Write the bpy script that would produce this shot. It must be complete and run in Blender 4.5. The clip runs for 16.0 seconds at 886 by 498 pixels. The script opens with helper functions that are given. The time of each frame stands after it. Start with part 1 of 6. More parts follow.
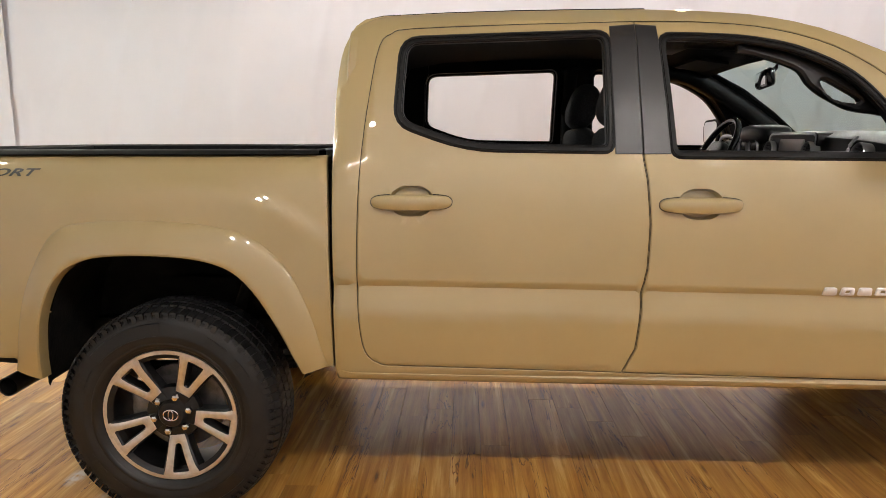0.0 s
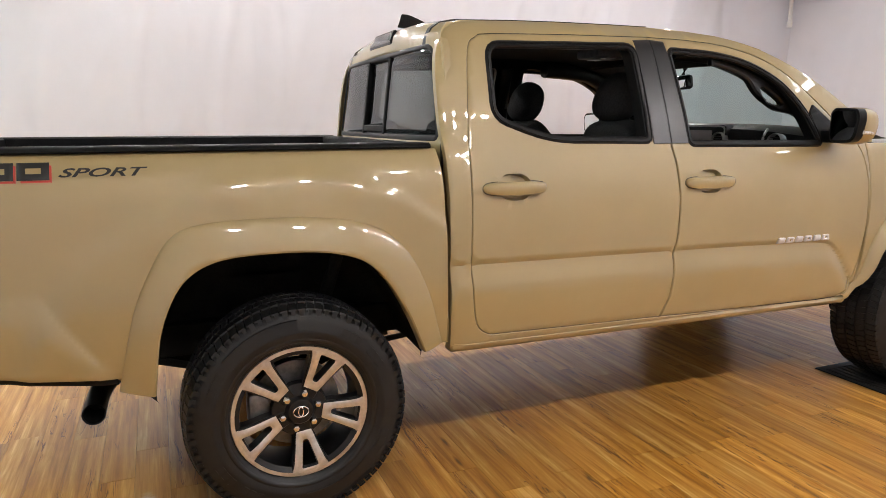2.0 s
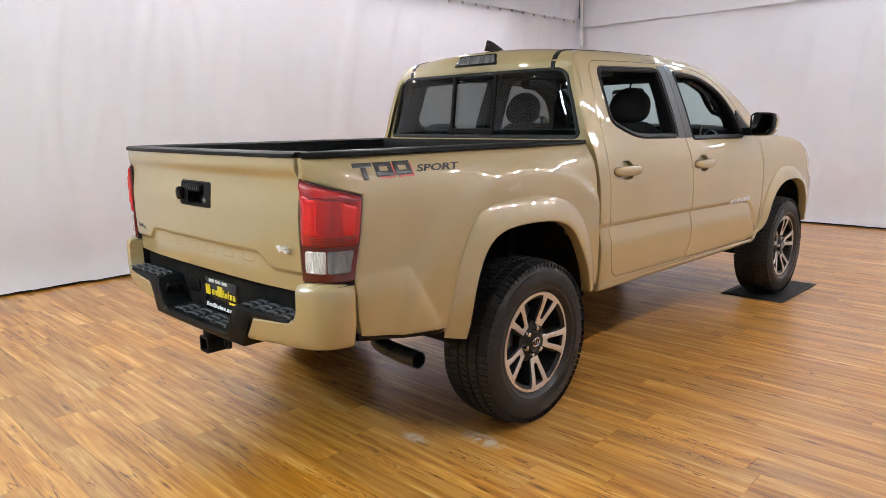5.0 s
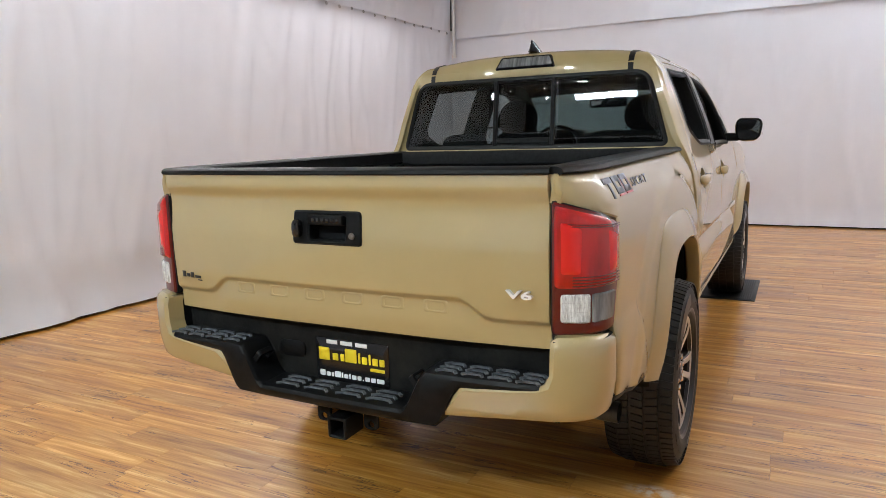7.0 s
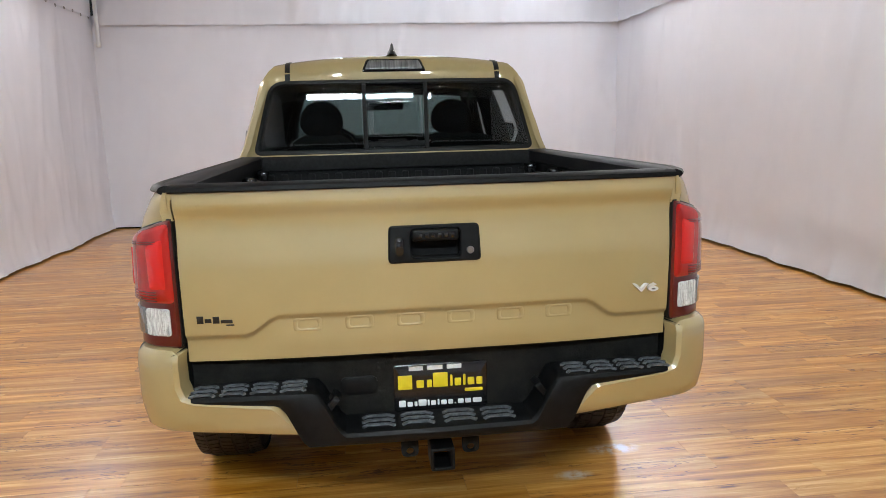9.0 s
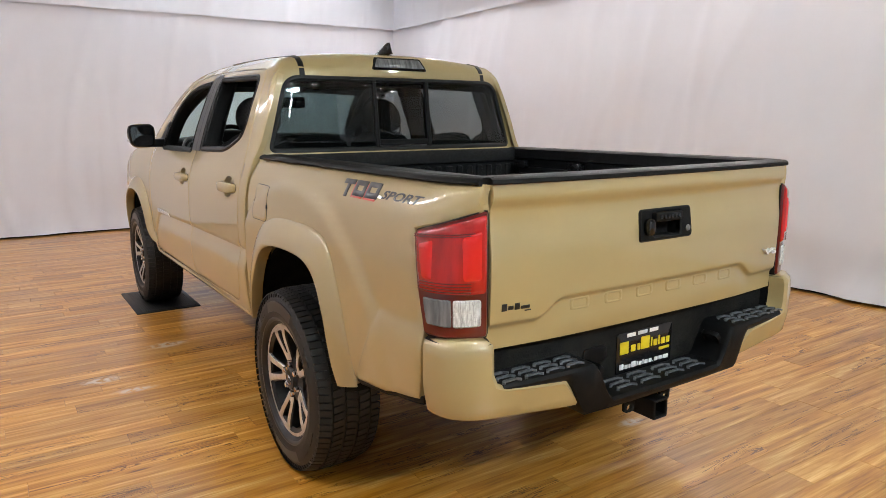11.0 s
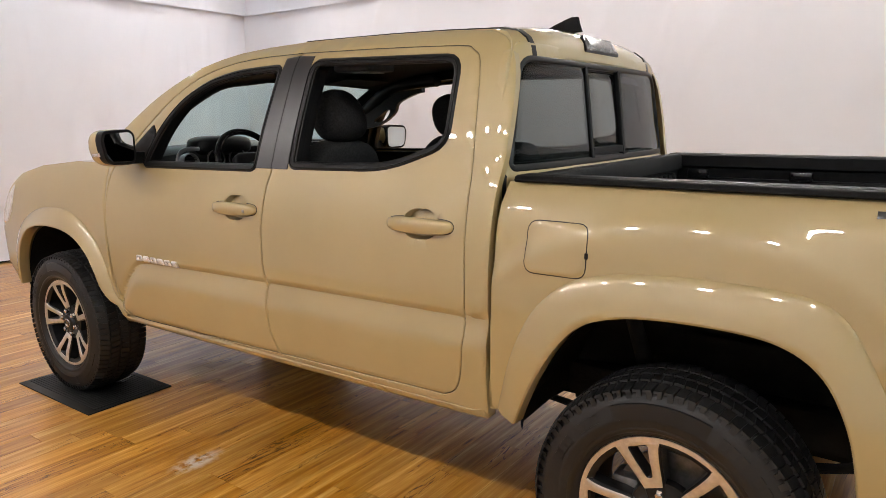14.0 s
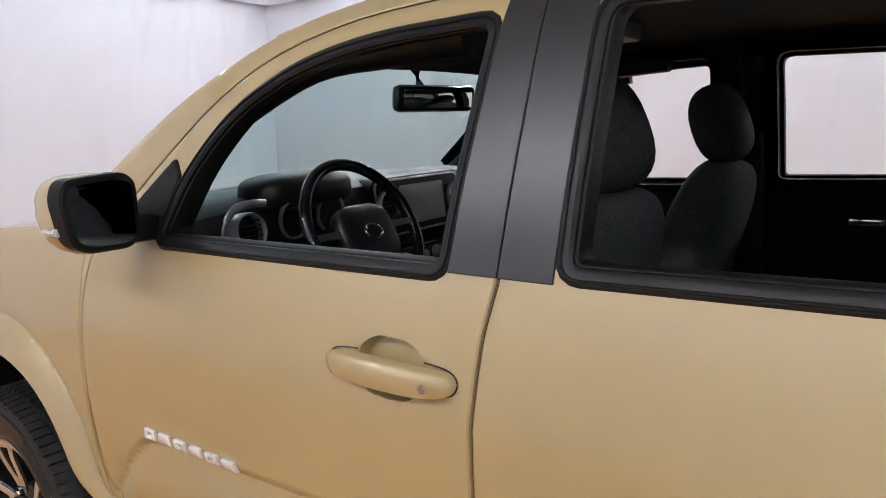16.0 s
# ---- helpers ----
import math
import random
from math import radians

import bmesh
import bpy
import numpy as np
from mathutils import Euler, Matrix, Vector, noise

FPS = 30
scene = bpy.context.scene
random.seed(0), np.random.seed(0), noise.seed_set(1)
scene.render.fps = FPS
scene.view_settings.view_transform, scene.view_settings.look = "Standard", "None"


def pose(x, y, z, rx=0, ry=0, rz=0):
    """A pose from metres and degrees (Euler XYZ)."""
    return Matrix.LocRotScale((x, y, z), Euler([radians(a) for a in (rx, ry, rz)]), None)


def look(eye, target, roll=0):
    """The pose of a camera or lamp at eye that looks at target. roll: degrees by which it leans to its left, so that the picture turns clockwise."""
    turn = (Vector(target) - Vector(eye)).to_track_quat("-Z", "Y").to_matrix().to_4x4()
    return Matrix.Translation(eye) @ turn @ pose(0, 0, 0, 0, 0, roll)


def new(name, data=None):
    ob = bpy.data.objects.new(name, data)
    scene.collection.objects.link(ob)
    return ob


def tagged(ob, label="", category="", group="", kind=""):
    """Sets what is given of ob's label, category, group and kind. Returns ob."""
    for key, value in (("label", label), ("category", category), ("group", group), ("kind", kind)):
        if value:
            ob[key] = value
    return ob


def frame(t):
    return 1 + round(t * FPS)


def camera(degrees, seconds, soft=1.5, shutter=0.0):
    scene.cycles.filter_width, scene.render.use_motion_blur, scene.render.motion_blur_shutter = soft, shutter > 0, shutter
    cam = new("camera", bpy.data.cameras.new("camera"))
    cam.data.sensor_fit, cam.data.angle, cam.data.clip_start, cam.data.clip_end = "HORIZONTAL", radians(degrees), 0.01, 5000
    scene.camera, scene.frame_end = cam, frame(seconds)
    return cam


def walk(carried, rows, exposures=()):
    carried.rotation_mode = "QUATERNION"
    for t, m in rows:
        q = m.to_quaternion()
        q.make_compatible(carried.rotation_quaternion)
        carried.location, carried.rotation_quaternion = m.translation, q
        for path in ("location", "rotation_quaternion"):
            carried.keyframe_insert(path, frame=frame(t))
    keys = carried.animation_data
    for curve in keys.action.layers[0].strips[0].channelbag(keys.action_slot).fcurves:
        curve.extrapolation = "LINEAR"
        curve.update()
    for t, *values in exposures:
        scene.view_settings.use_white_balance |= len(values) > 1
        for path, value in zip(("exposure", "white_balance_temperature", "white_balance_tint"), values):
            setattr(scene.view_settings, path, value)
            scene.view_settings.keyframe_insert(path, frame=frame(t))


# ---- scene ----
cam = camera(65.7, 16.0, 0.5)
PATH = [
    (0, (1.022, -3.117, 1.335), (0.954, -1.144, 1.009), -0.1),
    (0.5, (0.693, -3.028, 1.355), (0.718, -1.06, 1.003), -0.1),
    (1, (0.324, -3.009, 1.368), (0.573, -1.064, 0.975), -0.0),
    (1.5, (-0.034, -3.113, 1.365), (0.473, -1.217, 0.978), -0.2),
    (2, (-0.401, -3.142, 1.366), (0.353, -1.326, 1.0), -0.0),
    (2.5, (-0.781, -3.124, 1.371), (0.127, -1.379, 1.009), -0.2),
    (3, (-1.147, -3.144, 1.362), (-0.125, -1.463, 1.001), -0.5),
    (3.5, (-1.527, -3.051, 1.348), (-0.354, -1.472, 0.985), -0.4),
    (4, (-1.909, -2.959, 1.357), (-0.613, -1.479, 0.993), -0.6),
    (4.5, (-2.186, -2.905, 1.366), (-0.828, -1.483, 1.006), -0.8),
    (5, (-2.47, -2.726, 1.386), (-1.066, -1.348, 1.022), -0.7),
    (5.2, (-2.557, -2.632, 1.393), (-1.13, -1.279, 1.029), -0.7),
    (7.3, (-2.893, -1.054, 1.384), (-1.101, -0.298, 1.028), -1.7),
    (7.5, (-2.929, -0.903, 1.417), (-1.102, -0.264, 1.039), -1.5),
    (8, (-3.064, -0.496, 1.414), (-1.16, -0.181, 1.055), -1.3),
    (8.2, (-3.085, -0.367, 1.419), (-1.164, -0.161, 1.063), -1.5),
    (10.3, (-2.82, 1.267, 1.459), (-1.036, 0.443, 1.088), -0.1),
    (10.5, (-2.769, 1.432, 1.458), (-1.016, 0.544, 1.086), -0.1),
    (11, (-2.63, 1.852, 1.445), (-0.988, 0.772, 1.076), -0.2),
    (11.5, (-2.397, 2.205, 1.425), (-0.883, 0.952, 1.055), -0.2),
    (12, (-2.146, 2.537, 1.421), (-0.741, 1.161, 1.052), -0.3),
    (12.5, (-1.856, 2.773, 1.433), (-0.573, 1.284, 1.065), -0.4),
    (13, (-1.437, 2.801, 1.463), (-0.233, 1.248, 1.095), -0.4),
    (13.5, (-0.96, 2.79, 1.449), (0.201, 1.204, 1.079), -0.4),
    (14, (-0.516, 2.624, 1.459), (0.629, 1.027, 1.087), -0.5),
    (14.5, (-0.06, 2.424, 1.474), (1.088, 0.829, 1.1), -0.4),
    (15, (0.371, 2.239, 1.488), (1.525, 0.65, 1.111), -0.5),
    (15.5, (0.742, 1.936, 1.5), (1.901, 0.351, 1.12), -0.8),
    (16, (1.084, 1.669, 1.504), (2.239, 0.077, 1.142), -1.9),
]
walk(cam, [(t, look(eye, target, roll)) for t, eye, target, roll in PATH], [(0, 0.0, 6850, 10.5), (4, 0.06, 6180, 11), (8, -0.18, 6200, 9.5), (11, -0.08, 6350, 10), (14, 0.02, 6600, 10), (15.5, -0.12, 6150, 10.5), (16, 0.12, 5900, 11)])

# ---------------------------------------------------------------- world and lamps
world = bpy.data.worlds.new("world")
scene.world = world
world.use_nodes = True
world.node_tree.nodes["Background"].inputs[0].default_value = (0.9, 0.95, 1.0, 1)
world.node_tree.nodes["Background"].inputs[1].default_value = 0.02
EXPOSURE = 0.0
scene.view_settings.exposure = EXPOSURE
LAMP_POWER, REAR_POWER, TUBE_POWER = 415.0, 345.0, 335.0

# ---------------------------------------------------------------- materials
def material(name, color=(0.5, 0.5, 0.5), rough=0.5, metal=0.0, coat=0.0, spec=0.5):
    m = bpy.data.materials.new(name)
    m.use_nodes = True
    b = m.node_tree.nodes["Principled BSDF"]
    b.inputs["Base Color"].default_value = (*color, 1)
    b.inputs["Roughness"].default_value = rough
    b.inputs["Metallic"].default_value = metal
    b.inputs["Coat Weight"].default_value = coat
    b.inputs["Coat Roughness"].default_value = 0.03
    b.inputs["Specular IOR Level"].default_value = spec
    return m


def node(m, kind, **inputs):
    n = m.node_tree.nodes.new(kind)
    for key, value in inputs.items():
        n.inputs[key.replace("_", " ")].default_value = value
    return n


def wire(m, a, out, b, into):
    m.node_tree.links.new(a.outputs[out], b.inputs[into])


def bsdf(m):
    return m.node_tree.nodes["Principled BSDF"]


def grain(m, low, high, scale=(1, 1, 1), size=8.0, detail=6.0, bump=0.0, rough=None, mid=(0.35, 0.65), distance=0.01):
    """Two-scale variation of colour, relief and gloss in object space."""
    tc = node(m, "ShaderNodeTexCoord")
    mp = node(m, "ShaderNodeMapping")
    mp.inputs["Scale"].default_value = scale
    wire(m, tc, "Object", mp, "Vector")
    n = node(m, "ShaderNodeTexNoise", Scale=size, Detail=detail, Roughness=0.6)
    wire(m, mp, "Vector", n, "Vector")
    ramp = node(m, "ShaderNodeValToRGB")
    ramp.color_ramp.elements[0].position, ramp.color_ramp.elements[1].position = mid
    ramp.color_ramp.elements[0].color = (*low, 1)
    ramp.color_ramp.elements[1].color = (*high, 1)
    wire(m, n, "Fac", ramp, "Fac")
    wire(m, ramp, "Color", bsdf(m), "Base Color")
    if bump:
        fine = node(m, "ShaderNodeTexNoise", Scale=size * 9, Detail=3.0)
        wire(m, mp, "Vector", fine, "Vector")
        bp = node(m, "ShaderNodeBump", Strength=bump, Distance=distance)
        wire(m, fine, "Fac", bp, "Height")
        wire(m, bp, "Normal", bsdf(m), "Normal")
    if rough:
        mr = node(m, "ShaderNodeMapRange", To_Min=rough[0], To_Max=rough[1])
        wire(m, n, "Fac", mr, "Value")
        wire(m, mr, "Result", bsdf(m), "Roughness")
    return m


PAINT = material("tan_paint", (0.42, 0.315, 0.165), 0.42, 0.0, 1.0)
bsdf(PAINT).inputs["Coat Roughness"].default_value = 0.015
bsdf(PAINT).inputs["Coat IOR"].default_value = 1.75
grain(PAINT, (0.344, 0.259, 0.116), (0.370, 0.280, 0.128), size=3.0, rough=(0.38, 0.46))
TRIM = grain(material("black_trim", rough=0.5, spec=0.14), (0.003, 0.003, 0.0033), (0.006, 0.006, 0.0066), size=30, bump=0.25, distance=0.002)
GLOSSTRIM = material("satin_pillar_film", (0.017, 0.017, 0.0185), 0.34, 0, 0.0, 0.5)
RUBBER = grain(material("tyre_rubber", rough=0.55, spec=0.45), (0.005, 0.005, 0.0055), (0.012, 0.012, 0.012), size=14, bump=0.2, rough=(0.42, 0.62), distance=0.002)
BANDRUBBER = material("smooth_tyre_rubber", (0.005, 0.005, 0.0055), 0.32, spec=0.5)
SEAL = material("rubber_seal", (0.006, 0.006, 0.0065), 0.45, spec=0.25)
DARKALLOY = grain(material("dark_grey_alloy", rough=0.30, metal=0.6), (0.016, 0.016, 0.017), (0.028, 0.028, 0.029), size=20)
MACHINED = grain(material("machined_alloy", rough=0.3, metal=0.9), (0.62, 0.59, 0.55), (0.78, 0.75, 0.71), size=40, rough=(0.28, 0.42))
CHROME = material("chrome", (0.78, 0.78, 0.79), 0.12, 1.0)
BADGE = material("bright_badge", (0.80, 0.80, 0.81), 0.25, 0.35)
WORNRIDGE = grain(material("worn_grey_ridge", rough=0.4), (0.045, 0.05, 0.058), (0.13, 0.135, 0.15), size=60)
STEEL = grain(material("worn_steel", rough=0.4, metal=0.8), (0.16, 0.16, 0.16), (0.30, 0.29, 0.28), size=25)
PIPE = grain(material("sooty_exhaust_steel", rough=0.4, metal=0.7), (0.02, 0.02, 0.02), (0.06, 0.055, 0.05), size=12)
UNDER = grain(material("underbody_black", rough=0.85, spec=0.12), (0.006, 0.006, 0.006), (0.017, 0.016, 0.014), size=9, bump=0.3)
LINER = grain(material("bed_liner", rough=0.6, spec=0.15), (0.005, 0.005, 0.0055), (0.010, 0.010, 0.011), size=60, bump=0.5, distance=0.003)
CLOTH = grain(material("seat_cloth", rough=0.95, spec=0.2), (0.028, 0.028, 0.029), (0.050, 0.050, 0.051), size=120, bump=0.5, distance=0.002)
DASH = grain(material("dash_plastic", rough=0.42, spec=0.28), (0.004, 0.004, 0.0045), (0.009, 0.009, 0.0095), size=80, bump=0.3, distance=0.001)
SILVERTRIM = material("silver_plastic", (0.34, 0.34, 0.35), 0.28, 0.8)
SCREEN = material("grey_screen", (0.36, 0.33, 0.32), 0.2)
CONSOLE = grain(material("grey_console_plastic", rough=0.6), (0.10, 0.095, 0.095), (0.14, 0.135, 0.135), size=40)
HEADLINER = grain(material("headliner", rough=0.95), (0.007, 0.007, 0.007), (0.012, 0.012, 0.012), size=60)
DECAL = material("black_decal", (0.010, 0.010, 0.010), 0.35)
REDDECAL = material("red_decal", (0.45, 0.05, 0.03), 0.35)
YELLOW = material("yellow_print", (0.80, 0.62, 0.02), 0.4)
WHITE = material("white_print", (0.8, 0.8, 0.8), 0.4)
BLACKGLOSS = material("gloss_black", (0.008, 0.008, 0.009), 0.15)
MIRROR = material("mirror_glass", (0.75, 0.77, 0.78), 0.02, 1.0)
REDLENS = grain(material("red_lens", rough=0.25, coat=1.0, spec=0.3), (0.24, 0.003, 0.003), (0.42, 0.006, 0.005), scale=(1, 1, 0.25), size=14, mid=(0.4, 0.6))
REDGLOW = material("red_reflector", (0.62, 0.010, 0.008), 0.25, 0.0, 0.8, 0.3)
DARKRED = material("smoked_red_lens", (0.085, 0.002, 0.002), 0.3, 0, 1.0, 0.2)
CLEARLENS = grain(material("fluted_clear_lens", rough=0.12, coat=1.0), (0.36, 0.35, 0.34), (0.80, 0.79, 0.78), scale=(18, 18, 3), size=10)
SMOKELENS = grain(material("grey_fluted_lens", rough=0.15, coat=1.0), (0.07, 0.07, 0.072), (0.18, 0.18, 0.185), scale=(1, 12, 1), size=6)


def glass(name, tint, rough=0.0):
    m = material(name, tint, rough)
    nt = m.node_tree
    tr = node(m, "ShaderNodeBsdfTransparent")
    tr.inputs[0].default_value = (*tint, 1)
    gl = node(m, "ShaderNodeBsdfGlossy")
    gl.inputs["Roughness"].default_value = 0.01
    lw = node(m, "ShaderNodeLayerWeight", Blend=0.5)
    pw = node(m, "ShaderNodeMath")
    pw.operation = "POWER"
    pw.inputs[1].default_value = 5.0
    wire(m, lw, "Facing", pw, 0)
    fr = node(m, "ShaderNodeMapRange", To_Min=0.045, To_Max=1.0)
    wire(m, pw, 0, fr, "Value")
    mix = node(m, "ShaderNodeMixShader")
    wire(m, fr, "Result", mix, 0)
    nt.links.new(tr.outputs[0], mix.inputs[1])
    nt.links.new(gl.outputs[0], mix.inputs[2])
    nt.links.new(mix.outputs[0], nt.nodes["Material Output"].inputs[0])
    return m


WINDSCREEN = glass("windscreen_glass", (0.57, 0.74, 0.73))
PRIVACY = glass("privacy_glass", (0.45, 0.49, 0.49))
LAMPGLASS = glass("headlamp_glass", (0.9, 0.92, 0.93))

FABRIC = grain(material("white_drape_cloth", rough=0.85, spec=0.2), (0.69, 0.692, 0.748), (0.72, 0.722, 0.778), size=1.4, detail=6, bump=0.15, distance=0.004)


def lit(name, color, strength):
    m = material(name, (0.9, 0.9, 0.9))
    bsdf(m).inputs["Emission Color"].default_value = (*color, 1)
    bsdf(m).inputs["Emission Strength"].default_value = strength
    return m


COOL_LED = lit("cool_led_glow", (0.91, 1.0, 0.92), REAR_POWER)
LED = lit("led_glow", (1.0, 0.945, 0.915), LAMP_POWER)
TUBE = lit("tube_glow", (0.88, 1.0, 1.02), TUBE_POWER)
DIM_TUBE = lit("dim_tube_glow", (0.84, 0.98, 1.04), 18.0)
CEILING = grain(material("ceiling_grey", rough=0.9), (0.27, 0.27, 0.27), (0.34, 0.34, 0.33), size=1.0)
UNSEENWALL = grain(material("unseen_dark_wall", rough=0.9), (0.07, 0.07, 0.07), (0.11, 0.11, 0.11), size=1.0)
HOUSING = material("white_lamp_housing", (0.7, 0.7, 0.7), 0.4)

# wooden floor: each strip has its own tone, long grain and dark knots
WOOD = material("bamboo_laminate", (0.45, 0.22, 0.08), 0.22, 0, 0.6)
bsdf(WOOD).inputs["Coat Roughness"].default_value = 0.25


def make_wood(m, island):
    nt = m.node_tree
    tc = node(m, "ShaderNodeTexCoord")
    geo = node(m, "ShaderNodeNewGeometry") if island else node(m, "ShaderNodeObjectInfo")
    rnd = "Random Per Island" if island else "Random"
    off = node(m, "ShaderNodeCombineXYZ")
    mul = node(m, "ShaderNodeMath")
    mul.operation = "MULTIPLY"
    mul.inputs[1].default_value = 37.0
    wire(m, geo, rnd, mul, 0)
    wire(m, mul, 0, off, 0)
    wire(m, mul, 0, off, 2)
    gpos = node(m, "ShaderNodeNewGeometry")
    add = node(m, "ShaderNodeVectorMath")
    wire(m, gpos, "Position", add, 0)
    wire(m, off, 0, add, 1)
    def layer(scale, size, detail, rough, bend):
        mp = node(m, "ShaderNodeMapping")
        mp.inputs["Scale"].default_value = scale
        wire(m, add, 0, mp, "Vector")
        n = node(m, "ShaderNodeTexNoise", Scale=size, Detail=detail, Roughness=rough, Distortion=bend)
        wire(m, mp, "Vector", n, "Vector")
        return n

    def join(a, b, f):
        mx = node(m, "ShaderNodeMix")
        mx.inputs[0].default_value = f
        nt.links.new(a.outputs[0], mx.inputs[2])
        nt.links.new(b.outputs[0], mx.inputs[3])
        return mx

    # narrow strips of one tone, growth rings drawn out along the strip, and thin fibres
    bands = layer((1, 0.035, 1), 34.0, 1.0, 0.4, 0.0)
    n = layer((7, 0.55, 1), 1.0, 3.0, 0.5, 0.6)
    fibre = layer((60, 1.6, 1), 2.0, 3.0, 0.6, 0.3)
    turns = node(m, "ShaderNodeMath")
    turns.operation = "MULTIPLY"
    turns.inputs[1].default_value = 74.0
    wire(m, n, "Fac", turns, 0)
    rings = node(m, "ShaderNodeMath")
    rings.operation = "SINE"
    wire(m, turns, 0, rings, 0)
    thin = node(m, "ShaderNodeMapRange", From_Min=-1.0, From_Max=0.1, To_Min=0.33, To_Max=0.545)
    wire(m, rings, 0, thin, "Value")
    blotch = layer((17, 1.3, 1), 1.2, 5.0, 0.62, 0.5)
    # dark broken fissures along the strips
    crack = layer((11, 0.9, 1), 1.6, 4.0, 0.62, 0.9)
    where = layer((4, 0.7, 1), 1.9, 2.0, 0.5, 0.0)
    off_mid = node(m, "ShaderNodeMath")
    off_mid.operation = "SUBTRACT"
    off_mid.inputs[1].default_value = 0.5
    wire(m, crack, "Fac", off_mid, 0)
    dist = node(m, "ShaderNodeMath")
    dist.operation = "ABSOLUTE"
    wire(m, off_mid, 0, dist, 0)
    hair = node(m, "ShaderNodeMapRange", From_Min=0.003, From_Max=0.014, To_Min=-0.30, To_Max=0.0)
    wire(m, dist, 0, hair, "Value")
    gate_ = node(m, "ShaderNodeMapRange", From_Min=0.52, From_Max=0.60, To_Min=0.0, To_Max=1.0)
    wire(m, where, "Fac", gate_, "Value")
    fissure = node(m, "ShaderNodeMath")
    fissure.operation = "MULTIPLY"
    wire(m, hair, "Result", fissure, 0)
    wire(m, gate_, "Result", fissure, 1)
    mx = join(join(join(blotch, bands, 0.36), thin, 0.12), fibre, 0.20)
    ramp = node(m, "ShaderNodeValToRGB")
    e = ramp.color_ramp.elements
    e[0].position, e[0].color = 0.37, (0.15, 0.056, 0.014, 1)
    e[1].position, e[1].color = 0.62, (0.88, 0.57, 0.245, 1)
    for p, c in ((0.41, (0.33, 0.132, 0.028, 1)), (0.455, (0.46, 0.200, 0.046, 1)), (0.50, (0.57, 0.270, 0.070, 1)), (0.56, (0.70, 0.38, 0.122, 1))):
        x = e.new(p)
        x.color = c
    # short dark knots
    mp3 = node(m, "ShaderNodeMapping")
    mp3.inputs["Scale"].default_value = (8.0, 1.5, 1)
    wire(m, add, 0, mp3, "Vector")
    vo = node(m, "ShaderNodeTexVoronoi", Scale=1.0, Randomness=1.0)
    wire(m, mp3, "Vector", vo, "Vector")
    kn = node(m, "ShaderNodeMapRange", From_Min=0.02, From_Max=0.10, To_Min=-0.20, To_Max=0.0)
    wire(m, vo, "Distance", kn, "Value")
    ad = node(m, "ShaderNodeMath")
    ad.operation = "ADD"
    nt.links.new(mx.outputs[0], ad.inputs[0])
    wire(m, kn, "Result", ad, 1)
    ad2 = node(m, "ShaderNodeMath")
    ad2.operation = "ADD"
    wire(m, ad, 0, ad2, 0)
    wire(m, fissure, 0, ad2, 1)
    keen = node(m, "ShaderNodeMapRange", From_Min=0.30, From_Max=0.70, To_Min=0.345, To_Max=0.69)
    wire(m, ad2, 0, keen, "Value")
    wire(m, keen, "Result", ramp, "Fac")
    hsv = node(m, "ShaderNodeHueSaturation", Saturation=1.10)
    mr = node(m, "ShaderNodeMapRange", To_Min=0.75, To_Max=1.08)
    wire(m, geo, rnd, mr, "Value")
    wire(m, mr, "Result", hsv, "Value")
    wire(m, ramp, "Color", hsv, "Color")
    # worn milky patches
    pn = node(m, "ShaderNodeTexNoise", Scale=0.55, Detail=3.0)
    wire(m, gpos, "Position", pn, "Vector")
    pr = node(m, "ShaderNodeMapRange", From_Min=0.4, From_Max=0.75, To_Min=0.0, To_Max=0.16)
    wire(m, pn, "Fac", pr, "Value")
    mix = node(m, "ShaderNodeMix")
    mix.data_type = "RGBA"
    mix.inputs[7].default_value = (0.55, 0.40, 0.26, 1)
    nt.links.new(pr.outputs[0], mix.inputs[0])
    nt.links.new(hsv.outputs[0], mix.inputs[6])
    # scuffed milky spots where the lacquer is gone
    last = mix.outputs[2]
    sn = node(m, "ShaderNodeTexNoise", Scale=26.0, Detail=4.0)
    wire(m, gpos, "Position", sn, "Vector")
    for cx, cy, sx, sy in ((1.98, 1.0, 0.05, 0.10), (1.52, 1.45, 0.045, 0.08), (1.27, 1.31, 0.03, 0.09), (-0.33, -0.86, 0.04, 0.09), (-0.52, -0.62, 0.03, 0.06)):
        sp = node(m, "ShaderNodeMapping")
        sp.vector_type = "POINT"
        sp.inputs["Location"].default_value = (-cx / sx, -cy / sy, 0)
        sp.inputs["Scale"].default_value = (1 / sx, 1 / sy, 0)
        wire(m, gpos, "Position", sp, "Vector")
        ln = node(m, "ShaderNodeVectorMath")
        ln.operation = "LENGTH"
        wire(m, sp, "Vector", ln, 0)
        fade = node(m, "ShaderNodeMapRange", From_Min=0.5, From_Max=1.5, To_Min=1.0, To_Max=0.0)
        wire(m, ln, "Value", fade, "Value")
        cut = node(m, "ShaderNodeMapRange", From_Min=0.38, From_Max=0.56, To_Min=0.0, To_Max=0.75)
        wire(m, sn, "Fac", cut, "Value")
        both_ = node(m, "ShaderNodeMath")
        both_.operation = "MULTIPLY"
        wire(m, fade, "Result", both_, 0)
        wire(m, cut, "Result", both_, 1)
        wear = node(m, "ShaderNodeMix")
        wear.data_type = "RGBA"
        wear.inputs[7].default_value = (0.72, 0.68, 0.63, 1)
        nt.links.new(both_.outputs[0], wear.inputs[0])
        nt.links.new(last, wear.inputs[6])
        last = wear.outputs[2]
    nt.links.new(last, bsdf(m).inputs["Base Color"])
